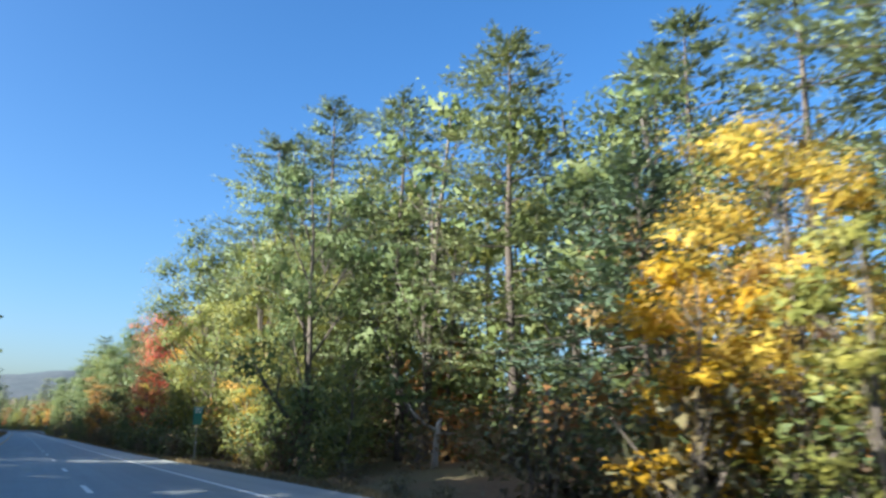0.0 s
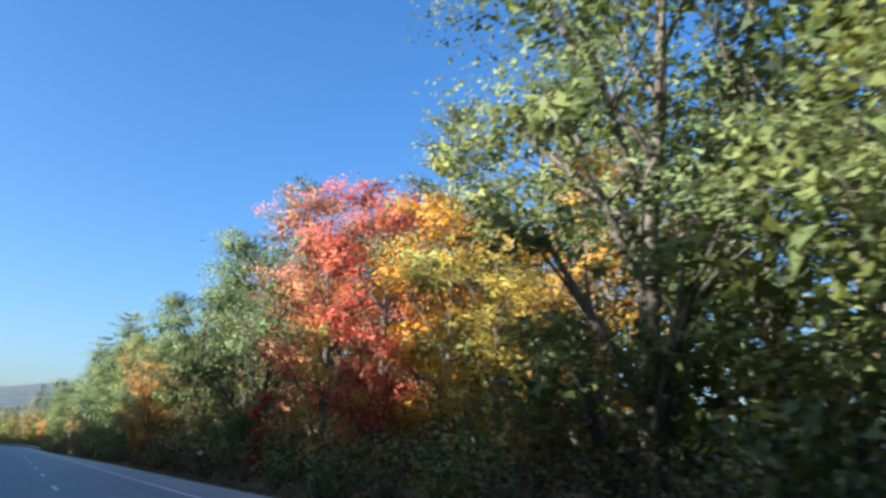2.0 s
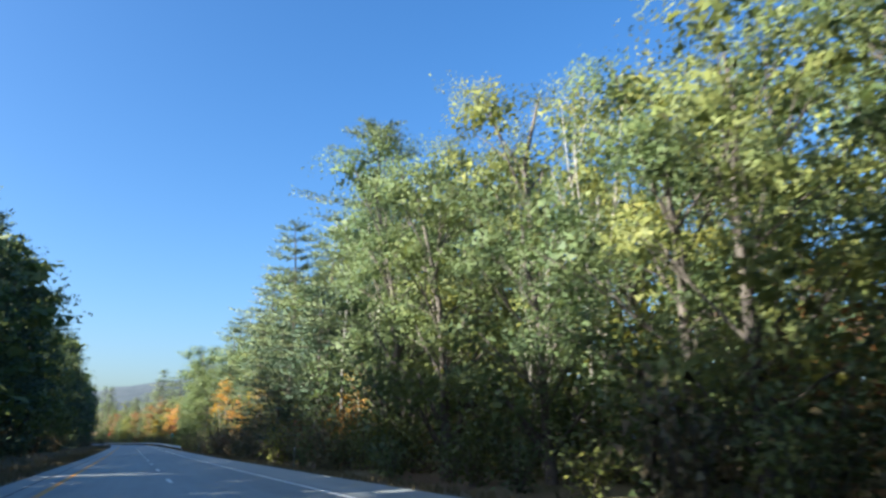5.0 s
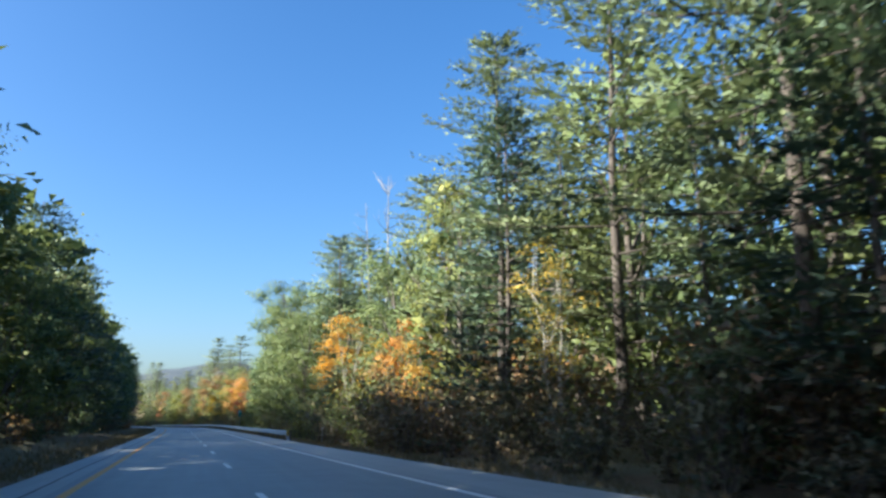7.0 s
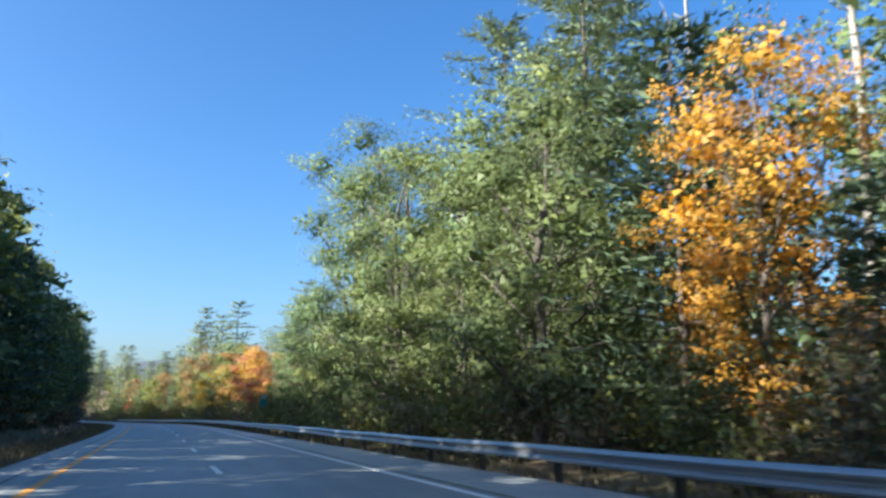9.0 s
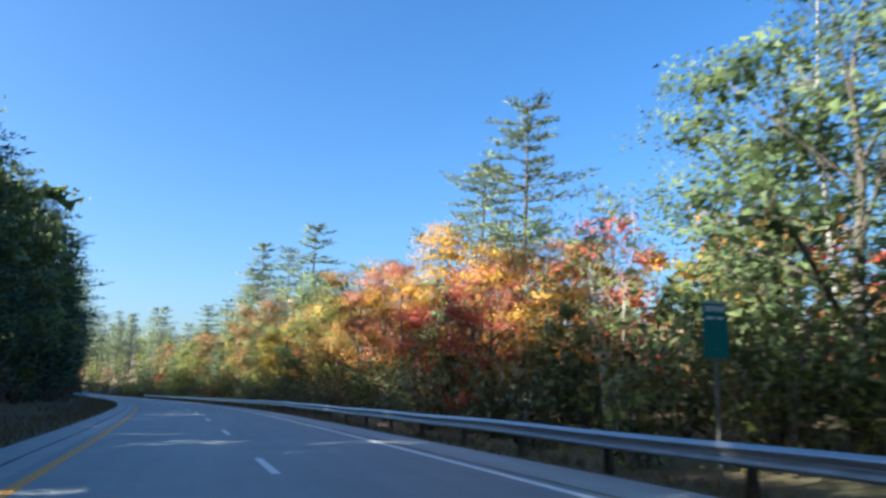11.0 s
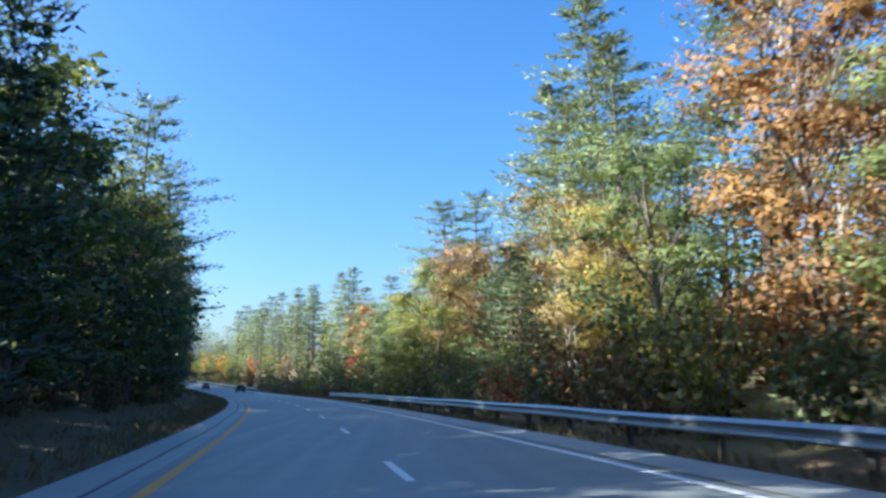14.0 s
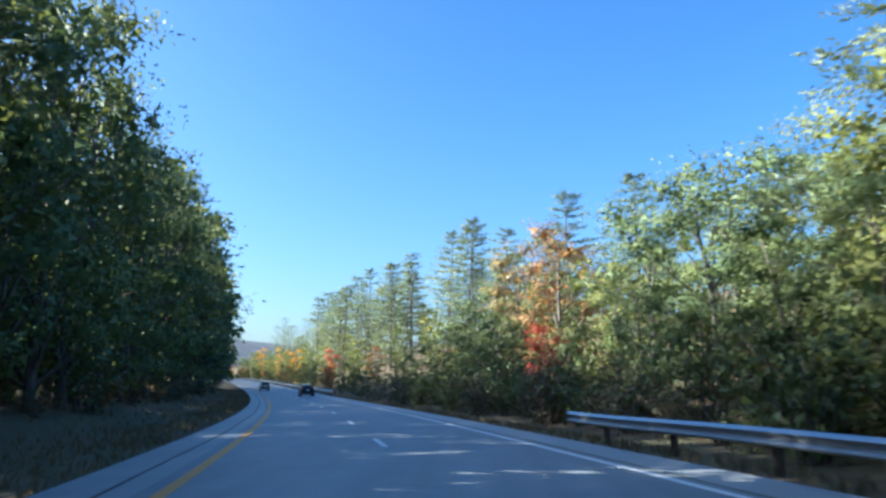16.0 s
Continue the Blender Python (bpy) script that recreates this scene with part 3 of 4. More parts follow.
def plant(kind, leaves, s, off, height, which=None, slim=1.0, turn=None):
    """Stands a copy of a pattern at a place along the road, height metres tall, with leaves of that colour."""
    if which is None and kind in ("broad", "pine") and (off > (18.4 if kind == "broad" else 22.8) or s > 556):      # plainer patterns further in
        kind += "_mid"
    if kind == "broad" and leaves in ("red", "orange", "gold", "yellow"):                # the bright maples have finer leaves
        kind, which = "maple", 2 if height > 16 else None
    if kind == "broad" and height > 18 and which is None:
        kind = "tall"
    rows = FAR["close"] if kind == "broad_mid" and s > 600 else LIB[kind]
    n = which if which is not None else _plant.randrange(len(rows))
    if 226 < s < 280 and 10 < off < 18 and leaves in ("oak", "lime"):      # a dark evergreen stretch of the edge
        if kind in ("broad", "tall", "airy") and leaves == "lime":
            leaves = "oak"
        elif kind in ("broad", "tall", "airy"):
            kind, leaves, n = "hemlock", "hemlock", n % 2
        elif kind in ("bush", "shrub"):
            leaves = "brush"
    ob, h = (LIB[kind] if kind == "hemlock" else rows)[n]
    k = height / h
    w = k ** 0.7 * slim * _plant.uniform(0.9, 1.12) * (1.15 if kind in ("broad", "tall", "broad_mid", "maple") else 1.0)
    a = turn if turn is not None else _plant.uniform(0, 360)
    m = Matrix.Translation(ground_at(s, off, 0.12)) @ pose(0, 0, 0, _plant.uniform(-2, 2), _plant.uniform(-2, 2), a)
    t = copy_thing(ob, m @ Matrix.Diagonal((w, w, k, 1)))
    wood = "pine tree" if leaves in ("pine", "hemlock") else "tree"
    for c in t.children:
        if c.name.startswith("crown"):
            c.material_slots[0].link = "OBJECT"
            c.material_slots[0].material = LEAVES[leaves]
    if kind in ("bush", "shrub"):
        t.name = kind
        tagged(t, FULL[leaves].replace("maple", "bush").replace("oak", "bush") + ", at the forest edge", "bush", "roadside bushes" if kind == "bush" else "tall shrubs")
    elif kind == "snag":
        tagged(t, "bleached dead tree with bare broken limbs", "dead tree")
    else:
        t.name = "sapling" if kind == "sapling" else "pine_tree" if leaves == "pine" else "hemlock_tree" if leaves == "hemlock" else "broadleaf_tree"
        tagged(t, ("slender pale-stemmed " if kind == "airy" else "young " if kind == "sapling" else "") + FULL[leaves], wood, "roadside trees")
    PLANTED.append((s, off, kind))
    return t


# ---- trees that stand out: kind, leaves, s, off, height ----
STANDOUT_A = [
    ("broad", "yellow", 10.5, 14.0, 9.2), ("broad", "gold", 13.0, 15.0, 6.5), ("sapling", "yellow", 11.5, 12.0, 6.0), ("sapling", "lime", 8, 12.5, 6.0),
    ("pine", "pine", 15, 21.0, 19.0), ("pine", "pine", 22, 23.5, 19.5), ("pine", "pine", 26.5, 25.0, 20.0), ("sapling", "russet", 23, 20.0, 11.0),
    ("pine", "pine", 7, 17.0, 20.0), ("pine", "pine", 533, -9.4, 20.0), ("pine", "pine", 518.5, -10.6, 22.5), ("broad_mid", "oak", 524, -12.0, 21.0),
    ("pine", "pine", 447, -10.5, 17.5), ("broad", "oak", 37, 18.5, 22.5), ("hemlock", "hemlock", 24.5, 20.0, 13.0),
    ("hemlock", "hemlock", 18, 17.0, 11.0), ("pine", "pine", 29, 19.0, 21.0), ("broad", "oak", 20, 19.5, 15.0),
    ("pine", "pine", 40, 18.5, 22.0), ("pine", "pine", 48, 16.5, 24.5), ("pine", "pine", 56, 15.5, 24.5), ("pine", "pine", 60, 18.0, 25.5),
    ("sapling", "yellow", 47, 12.6, 5.0), ("sapling", "lime", 44, 12.6, 5.5), ("broad", "lime", 44, 14.0, 9.5), ("sapling", "gold", 51, 13.0, 4.5),
    ("broad", "oak", 81, 14.5, 22.5), ("broad_mid", "oak", 80, 18.5, 23.5), ("broad_mid", "oak", 73, 18.0, 22.0), ("broad", "lime", 97, 18.5, 14.0),
    ("broad", "lime", 70, 14.0, 14.0), ("broad", "gold", 60.0, 15.8, 11.5),
    ("airy", "oak", 68, 18.5, 18.0), ("snag", "oak", 65, 17.6, 21.0), ("broad", "lime", 52, 14.8, 17.0), ("broad", "lime", 54.5, 15.5, 12.0), ("broad", "oak", 47, 19.0, 19.0),
    ("sapling", "lime", 50, 12.2, 6.5), ("sapling", "yellow", 47.0, 12.0, 5.0), ("sapling", "lime", 44.5, 12.4, 6.5), ("broad", "lime", 46, 16.0, 13.0), ("sapling", "lime", 67, 14.0, 6.0),
]
STANDOUT_B = [
    ("bush", "orange", 66, 14.5, 4.5), ("pine", "pine", 75, 18.0, 22.0), ("broad_mid", "oak", 67, 21.0, 20.0), ("broad_mid", "oak", 72.5, 22.5, 21.0),
    ("pine_mid", "pine", 78, 24.0, 22.0), ("broad", "red", 110, 16.0, 19.0), ("broad", "orange", 113, 18.0, 15.0),
    ("broad", "red", 103.5, 17.0, 17.0), ("broad", "yellow", 90, 15.5, 10.0), ("broad", "lime", 95, 20.5, 20.5), ("broad", "gold", 98.5, 18.0, 15.0),
    ("broad", "gold", 87, 17.5, 13.0), ("pine", "pine", 92, 20.5, 20.0),
    ("sapling", "yellow", 101, 13.0, 8.0), ("sapling", "red", 100, 14.5, 8.0), ("pine", "pine", 103, 20.5, 21.5),
    ("broad_mid", "lime", 99.5, 20.8, 18.5), ("broad_mid", "oak", 106.5, 21.0, 18.5), ("sapling", "red", 113, 13.5, 5.5),
    ("broad", "oak", 117, 13.5, 16.5), ("broad", "oak", 127, 15.5, 19.5), ("pine", "pine", 124, 18.0, 22.5), ("broad", "oak", 138, 14.0, 17.0),
    ("broad", "orange", 143, 10.8, 10.5), ("broad", "oak", 147, 14.5, 17.5), ("sapling", "gold", 146.5, 11.5, 7.0), ("sapling", "red", 130, 18.0, 17.0),
    ("airy", "lime", 132, 17.0, 16.0), ("sapling", "russet", 121, 13.0, 7.0), ("broad", "oak", 203, 18.0, 19.5), ("broad", "lime", 196, 17.5, 20.0),
    ("airy", "lime", 189, 16.0, 16.0), ("broad", "oak", 210, 16.5, 17.0),
]
STANDOUT_C = [
    ("pine", "pine", 219, 16.5, 26.0), ("broad", "oak", 213, 17.5, 23.0), ("pine", "pine", 246, 15.5, 24.5), ("pine", "pine", 238, 17.0, 22.0), ("pine", "pine", 227, 19.0, 24.0),
    ("broad", "oak", 232, 15.0, 16.0), ("bush", "orange", 220, 15.0, 5.0), ("bush", "orange", 223, 15.5, 4.2), ("airy", "gold", 226, 17.5, 9.5),
    ("sapling", "red", 236, 14.0, 3.6), ("pine", "pine", 258, 17.0, 22.0), ("pine", "pine", 269, 16.5, 24.0), ("airy", "yellow", 258, 14.2, 9.0),
    ("broad", "oak", 264, 14.5, 17.0), ("sapling", "orange", 285, 16.0, 9.0), ("sapling", "russet", 287.5, 15.0, 7.0), ("sapling", "gold", 281, 15.5, 7.0),
    ("broad", "oak", 293, 17.5, 16.0), ("broad", "oak", 286, 19.0, 20.5), ("pine", "pine", 290, 21.0, 21.0), ("broad", "lime", 281, 18.5, 19.0),
    ("pine", "pine", 300, 22.5, 24.5), ("broad", "oak", 299, 21.0, 16.0), ("broad", "gold", 314.3, 17.2, 13.0), ("hemlock", "hemlock", 308, 15.0, 7.0),
    ("hemlock", "hemlock", 303, 13.8, 6.0), ("shrub", "oak", 312, 12.5, 4.2),
    ("shrub", "brush", 307, 12.0, 3.8), ("shrub", "oak", 317.5, 13.0, 4.0),
    ("snag", "oak", 314, 21.1, 29.0), ("snag", "oak", 321.5, 21.7, 27.8), ("pine", "pine", 326, 18.5, 24.0), ("pine", "pine", 331, 22.0, 25.5),
    ("pine", "pine", 341, 22.0, 28.0), ("broad", "oak", 327, 16.5, 17.0),
]
STANDOUT_D = [
    ("broad", "oak", 356, 14.5, 24.5), ("broad", "oak", 348, 16.0, 23.0), ("broad", "oak", 342, 14.0, 18.5), ("broad_mid", "oak", 336, 20.5, 22.0),
    ("broad_mid", "lime", 329, 21.0, 21.0), ("broad_mid", "oak", 344, 20.0, 21.5), ("broad", "oak", 336, 15.5, 17.5),
    ("sapling", "lime", 354, 13.0, 8.5),
    ("broad", "oak", 367, 14.5, 13.5), ("broad", "oak", 376, 15.0, 13.0), ("snag", "oak", 385, 24.0, 20.0), ("sapling", "lime", 360, 12.5, 7.5),
    ("broad", "red", 416.5, 14.5, 12.0), ("broad", "orange", 424, 15.0, 12.8), ("broad", "gold", 412, 14.5, 10.0), ("broad", "lime", 430, 15.0, 11.0),
    ("pine", "pine", 512, 24.0, 28.5), ("pine", "pine", 481, 23.5, 26.5), ("pine", "pine", 416, 22.0, 19.0), ("pine", "pine", 405, 20.0, 20.0),
    ("broad", "gold", 435, 15.5, 11.0), ("broad", "yellow", 452, 14.0, 9.8), ("airy", "red", 442, 18.5, 12.5), ("broad", "lime", 447.5, 17.5, 15.5),
    ("sapling", "red", 458.5, 18.0, 11.5), ("broad_mid", "lime", 464.5, 21.5, 17.5), ("broad_mid", "russet", 471, 22.0, 17.0),
    ("broad", "russet", 441, 16.0, 10.5),
    ("broad", "russet", 481, 16.0, 16.0), ("airy", "russet", 483, 18.0, 18.5), ("broad", "yellow", 462, 14.5, 9.6), ("broad", "lime", 470, 16.0, 12.0),
    ("pine", "pine", 503, 20.0, 22.0), ("pine", "pine", 492, 22.0, 25.0),
]
STANDOUT_E = [
    ("airy", "russet", 503, 16.5, 12.5), ("broad", "russet", 499, 17.5, 12.0), ("broad", "russet", 516, 16.0, 13.0), ("broad", "yellow", 496.5, 16.0, 11.0),
    ("broad", "oak", 309, 22.0, 22.0), ("broad", "lime", 303, 20.5, 17.5), ("broad", "russet", 526, 16.5, 14.0), ("broad", "russet", 531, 17.5, 13.5),
    ("pine", "pine", 519, 23.0, 25.0), ("pine", "pine", 509, 19.5, 20.5), ("pine", "pine", 549, 25.0, 16.0), ("broad", "oak", 553, 15.0, 10.5),
    ("pine", "pine", 540, 22.0, 21.0), ("broad", "lime", 543, 15.5, 10.5), ("broad", "oak", 547, 18.0, 9.5), ("broad", "lime", 537, 16.0, 11.5),
    ("pine", "pine", 536, 18.0, 20.0), ("pine", "pine", 545.5, 19.0, 16.5), ("snag", "oak", 228, 16.5, 21.0), ("airy", "lime", 297, 14.0, 10.5), ("airy", "yellow", 294, 16.0, 9.0),
    ("broad", "oak", 559, 20.0, 12.5), ("broad", "oak", 551, 18.0, 10.0), ("broad", "oak", 566, 19.0, 12.0), ("broad", "russet", 584, 20.5, 14.0),
    ("broad", "russet", 592, 20.0, 14.0), ("sapling", "red", 571, 14.5, 5.5), ("bush", "red", 503, 12.3, 2.5), ("bush", "red", 501, 12.7, 2.0),
]
STANDOUT_F = [
    ("pine", "pine", 657, 34.0, 25.0), ("pine", "pine", 600, 28.0, 17.5), ("pine", "pine", 588, 30.0, 16.0), ("pine", "pine", 620, 27.5, 18.0),
    ("broad_mid", "oak", 608, 24.0, 15.5), ("broad_mid", "lime", 594, 24.0, 14.5), ("pine", "pine", 640, 30.0, 21.0), ("pine", "pine", 733, 30.5, 27.0),
    ("pine", "pine", 725, 22.0, 24.0), ("pine", "pine", 748, 40.0, 27.0),
    ("pine", "pine", 700, 34.0, 25.0), ("pine", "pine", 715, 38.0, 24.0), ("sapling", "red", 698, 15.5, 9.0), ("broad_mid", "gold", 775, 16.0, 11.0),
    ("broad_mid", "gold", 828, 16.5, 13.0), ("broad_mid", "gold", 905, 18.0, 15.0), ("sapling", "orange", 690, 14.0, 6.0),
    ("broad_mid", "lime", 672, 14.5, 8.0), ("pine", "pine", 790, 34.0, 27.0), ("pine", "pine", 770, 26.0, 25.0), ("pine", "pine", 760, 33.0, 27.0),
    ("pine", "pine", 690, 27.0, 24.0), ("pine", "pine", 675, 36.0, 25.0), ("pine", "pine", 808, 27.0, 27.0), ("pine", "pine", 826, 34.0, 28.0),
    ("pine", "pine", 742, 24.0, 24.0), ("broad", "oak", 490, 15.0, 13.0), ("broad", "oak", 446, 14.5, 9.5), ("broad", "lime", 475, 15.0, 9.5),
]
LANDMARKS = STANDOUT_A + STANDOUT_B + STANDOUT_C + STANDOUT_D + STANDOUT_E + STANDOUT_F
broken_trunk()
PLANTED.append((33.0, 17.0, "trunk"))
for kind, leaves, s, off, h in LANDMARKS:
    plant(kind, leaves, s, off, h, slim=1.22 if kind == "pine" else 1.0)

# ---- the forest between them ----
TOP = ([0, 20, 32, 50, 80, 86, 100, 105, 125, 145, 175, 200, 225, 265, 285, 295, 325, 350, 365, 390, 425, 445, 475, 490, 520, 540, 560, 600, 650, 700, 950],
       [14, 17, 20, 23, 22, 18, 17.5, 18, 20.5, 18.5, 18, 20, 22, 23, 20, 18, 18.5, 18.5, 14, 12.5, 12.5, 12, 14, 16, 14.5, 11.5, 10, 11, 16, 22, 26])
ZONES = [  # up to s, and the leaves met there
    (22, "pine oak lime pine"), (62, "lime pine lime oak lime"), (98, "lime oak pine lime oak"), (116, "red lime oak russet"),
    (175, "oak lime pine russet oak lime"), (275, "oak lime pine oak oak"), (300, "oak lime oak lime"), (345, "oak pine oak lime"),
    (385, "oak lime oak lime oak"), (432, "gold red oak lime russet lime"), (475, "russet lime gold oak russet lime"),
    (520, "russet lime oak russet pine lime"), (600, "oak oak lime oak pine"), (660, "lime oak pine oak"), (1200, "pine lime pine oak pine lime pine")]


def zone(s):
    return _plant.choice(next(z for z in ZONES if s < z[0])[1].split())


def clearing(s, off):
    """The open patch in front of the broken trunk, where only low bushes stand."""
    return 19 < s < 33 and off < 16.8


def crowded(s, off, gap):
    if clearing(s, off):
        return True
    for kind, leaves, a, b, h in LANDMARKS:                    # the bright ones stand free towards the road
        if leaves in ("red", "gold", "yellow") and 10 < b < 21 and off < b + 1 and a - (6.5 if h > 9 else 2.5) - 1.9 * (b + 1 - off) < s < a + 2.5:
            return True
    return any(abs(s - a) < gap and abs(off - b) < gap * 0.9 and k not in ("bush", "shrub") for a, b, k in PLANTED)


s = 4.0
while s < 600:                                               # the edge, on the right
    off = _plant.uniform(12.8, 16.0)
    if not crowded(s, off, 2.6):
        h = float(np.interp(s, *TOP)) * _plant.uniform(0.5, 0.9)
        c = zone(s)
        if c == "pine":
            low = s > 65 and _plant.random() < 0.5 and s > 300
            plant("hemlock" if low else "pine", "hemlock" if low else "pine", s, off + (1 if s > 65 else 4), h)
        else:
            plant("airy" if _plant.random() < 0.22 and s < 520 else "broad", c, s, off, h)
    s += _plant.uniform(3.2, 5.4)
s = 0.0
while s < 600:                                               # the second row
    off = _plant.uniform(18.5, 24.0)
    if not crowded(s, off, 2.4):
        h = float(np.interp(s, *TOP)) * _plant.uniform(0.78, 1.04)
        c = zone(s)
        plant("pine_mid" if c == "pine" else "broad_mid", c, s, off, h)
    s += _plant.uniform(4.2, 6.6)
# the depths of the wood, past counting: (kind, leaves, s, off, height)
DEEP = []


def deep(kind, leaves, s, off, h):
    DEEP.append((kind, leaves, s, off, h))


for lo, hi, step in ((25, 29, 5.2), (31, 37, 9.0)):
    s = -10.0
    while s < 620:
        c = zone(s)
        evergreen = c == "pine" or (420 < s < 535 and _plant.random() < 0.35)
        h = float(np.interp(s, *TOP))
        h = (max(17.0 if 420 < s < 530 else 0, 1.02 * h) if evergreen else 0.84 * h) * _plant.uniform(0.82, 1.08)
        deep("pine" if evergreen else "broad", "pine" if evergreen else c, s, _plant.uniform(lo, hi), h)
        s += _plant.uniform(0.6, 1.4) * step
s = 0.0
while s < 620:                                               # undergrowth beneath the trees
    deep("brush", _plant.choice(["brush", "oak", "brush", "russet"]), s, _plant.uniform(14.5, 26), _plant.uniform(2.2, 4.6))
    s += _plant.uniform(1.8, 3.2)
s = -5.0
while s < 620:                                               # taller growth further in, closing the view between the trunks
    deep("brush", _plant.choice(["brush", "oak", "oak", "russet"]), s, _plant.uniform(19, 32), _plant.uniform(4.5, 7.5))
    s += _plant.uniform(1.4, 2.6)
s = 600.0
while s < 980:                                               # beyond the bend, on the right: low bright growth, pines behind
    for lo, hi, a, b in ((11.0, 14.5, 0.16, 0.30), (16, 21, 0.28, 0.44), (22, 32, 0.36, 0.52), (24, 44, 0.75, 1.02), (46, 64, 0.45, 0.62)):
        c = zone(s)
        if lo == 24:
            if _plant.random() < 0.45:
                continue
            c = "pine"
        elif lo < 20:
            c = _plant.choice(["lime", "oak", "lime", "oak", "oak", "russet"])
        if lo < 20 and crowded(s, lo + 1, 1.0):
            continue
        h = float(np.interp(s, *TOP)) * _plant.uniform(a, b)
        if s < 760 and lo < 30 and lo != 22:
            plant("pine_mid" if c == "pine" else "broad_mid", c, s + _plant.uniform(-2, 2), _plant.uniform(lo, hi), h, slim=1.2 if c == "pine" else 1.0)
        else:
            deep("pine" if c == "pine" else "broad", c, s + _plant.uniform(-3, 3), _plant.uniform(lo, hi), h)
    s += _plant.uniform(5.5, 9.0)

LEFT_TOP = ([-60, 7, 11, 20, 24, 38, 41, 51, 57, 84, 92, 120, 130, 150, 200, 227, 236, 252, 257, 263, 280, 286, 289, 298, 301, 313, 319, 328, 345, 380, 405, 430, 447, 457, 470, 482, 494, 506, 520, 543, 580, 629, 700, 980],
            [11, 11, 17, 19, 20.5, 20.5, 12, 12, 18.5, 18.5, 20.3, 20.3, 18.5, 18.5, 18.7, 19, 21.3, 22, 20.5, 18.8, 17.5, 16.5, 15.5, 16, 20, 20.5, 18.2, 16.8, 16.3, 16, 16.5, 18, 20, 15.5, 15.5, 17, 19, 17.5, 17, 20.5, 21, 25, 21, 20])
# heights of the hidden back rows, raised for the shade they cast
LEFT_BACK = ([-60, 7, 11, 24, 38, 41, 51, 57, 84, 94, 120, 130, 180, 200, 228, 236, 252, 258, 270, 280, 298, 305, 420, 432, 478, 500, 540, 600, 980],
             [11, 11, 20, 23.5, 23.5, 13, 13, 22, 23.5, 25.8, 25.8, 24, 24, 23, 23.5, 25.5, 26, 24.5, 22, 17.5, 17.5, 21, 24, 25, 25, 22.5, 20, 20, 21])
s = -50.0
while s < 980:                                               # the trees left of the road
    near = 190 < s < 660
    for lo, hi in ((-11.8, -10.2), (-16, -13), (-24, -18), (-33, -27)):
        first = lo > -12
        h = float(np.interp(s, *LEFT_TOP)) * _plant.uniform(0.86, 1.03) if lo > -20 else float(np.interp(s, *LEFT_BACK)) * _plant.uniform(0.88, 1.04)
        r = _plant.random()
        off = _plant.uniform(lo, hi) - (1.0 if first else 0)
        if not first and s > 700 or lo < -30 and _plant.random() < 0.45:
            continue
        if first and near:
            if r < 0.25:
                plant("hemlock", "hemlock", s, off, h)
            elif r < 0.38:
                plant("pine_mid", "pine", s, off - 1, h * 1.05)
            else:
                plant("broad_mid", "oak", s, off, h, slim=0.86)
        else:
            deep("close" if 440 < s < 640 and lo > -17 else "fine" if near else "broad", "oak", s + _plant.uniform(-2, 2), off, h)
    s += _plant.uniform(3.8, 5.4)

# bushes and young trees along both edges, clear of the signs
SIGNS_AT = (55.0, 375.0)
s = 5.0
while s < 620:
    off = _plant.uniform(10.4, 12.8)
    if any(a - 6 < s < a + 2 for a in SIGNS_AT):
        off += 2.2
    c = _plant.choice(["brush", "brush", "brush", "oak", "lime", zone(s)])
    c = "brush" if c == "pine" else c
    plant("bush", c, s, off, _plant.uniform(1.3, 3.4) * (0.4 if clearing(s, off) else 1.0))
    if _plant.random() < 0.35 and not crowded(s + 1, off + 1.6, 1.5):
        plant("sapling", c if c != "brush" else "oak", s + 1, off + 1.6, _plant.uniform(3.5, 7))
    s += _plant.uniform(2.1, 3.6)
s = 6.0
while s < 600:                                               # low young growth under the first trees
    off = _plant.uniform(12.2, 15.0)
    c = zone(s)
    if clearing(s, off):
        off += 5.5
    plant("shrub", c if c not in ("pine", "yellow", "gold", "red") else "oak", s, off, _plant.uniform(2.6, 4.8), slim=1.3)
    s += _plant.uniform(2.4, 3.8)
s = 190.0
while s < 660:
    plant("bush", _plant.choice(["brush", "brush", "oak", "russet"]), s, _plant.uniform(-10.6, -9.2), _plant.uniform(1.2, 2.8))
    s += _plant.uniform(4.5, 7.5)

rear = random.Random(8)
s = 430.0
while s < 660:                                               # a row added unseen further back on the left, to block the low sun
    deep("fine", "oak", s, rear.uniform(-41, -36), 0.9 * float(np.interp(s, *LEFT_BACK)))
    s += rear.uniform(3.5, 5.0)


def coords(me):
    a = np.empty(len(me.vertices) * 3)
    me.vertices.foreach_get("co", a)
    return a.reshape(-1, 3)


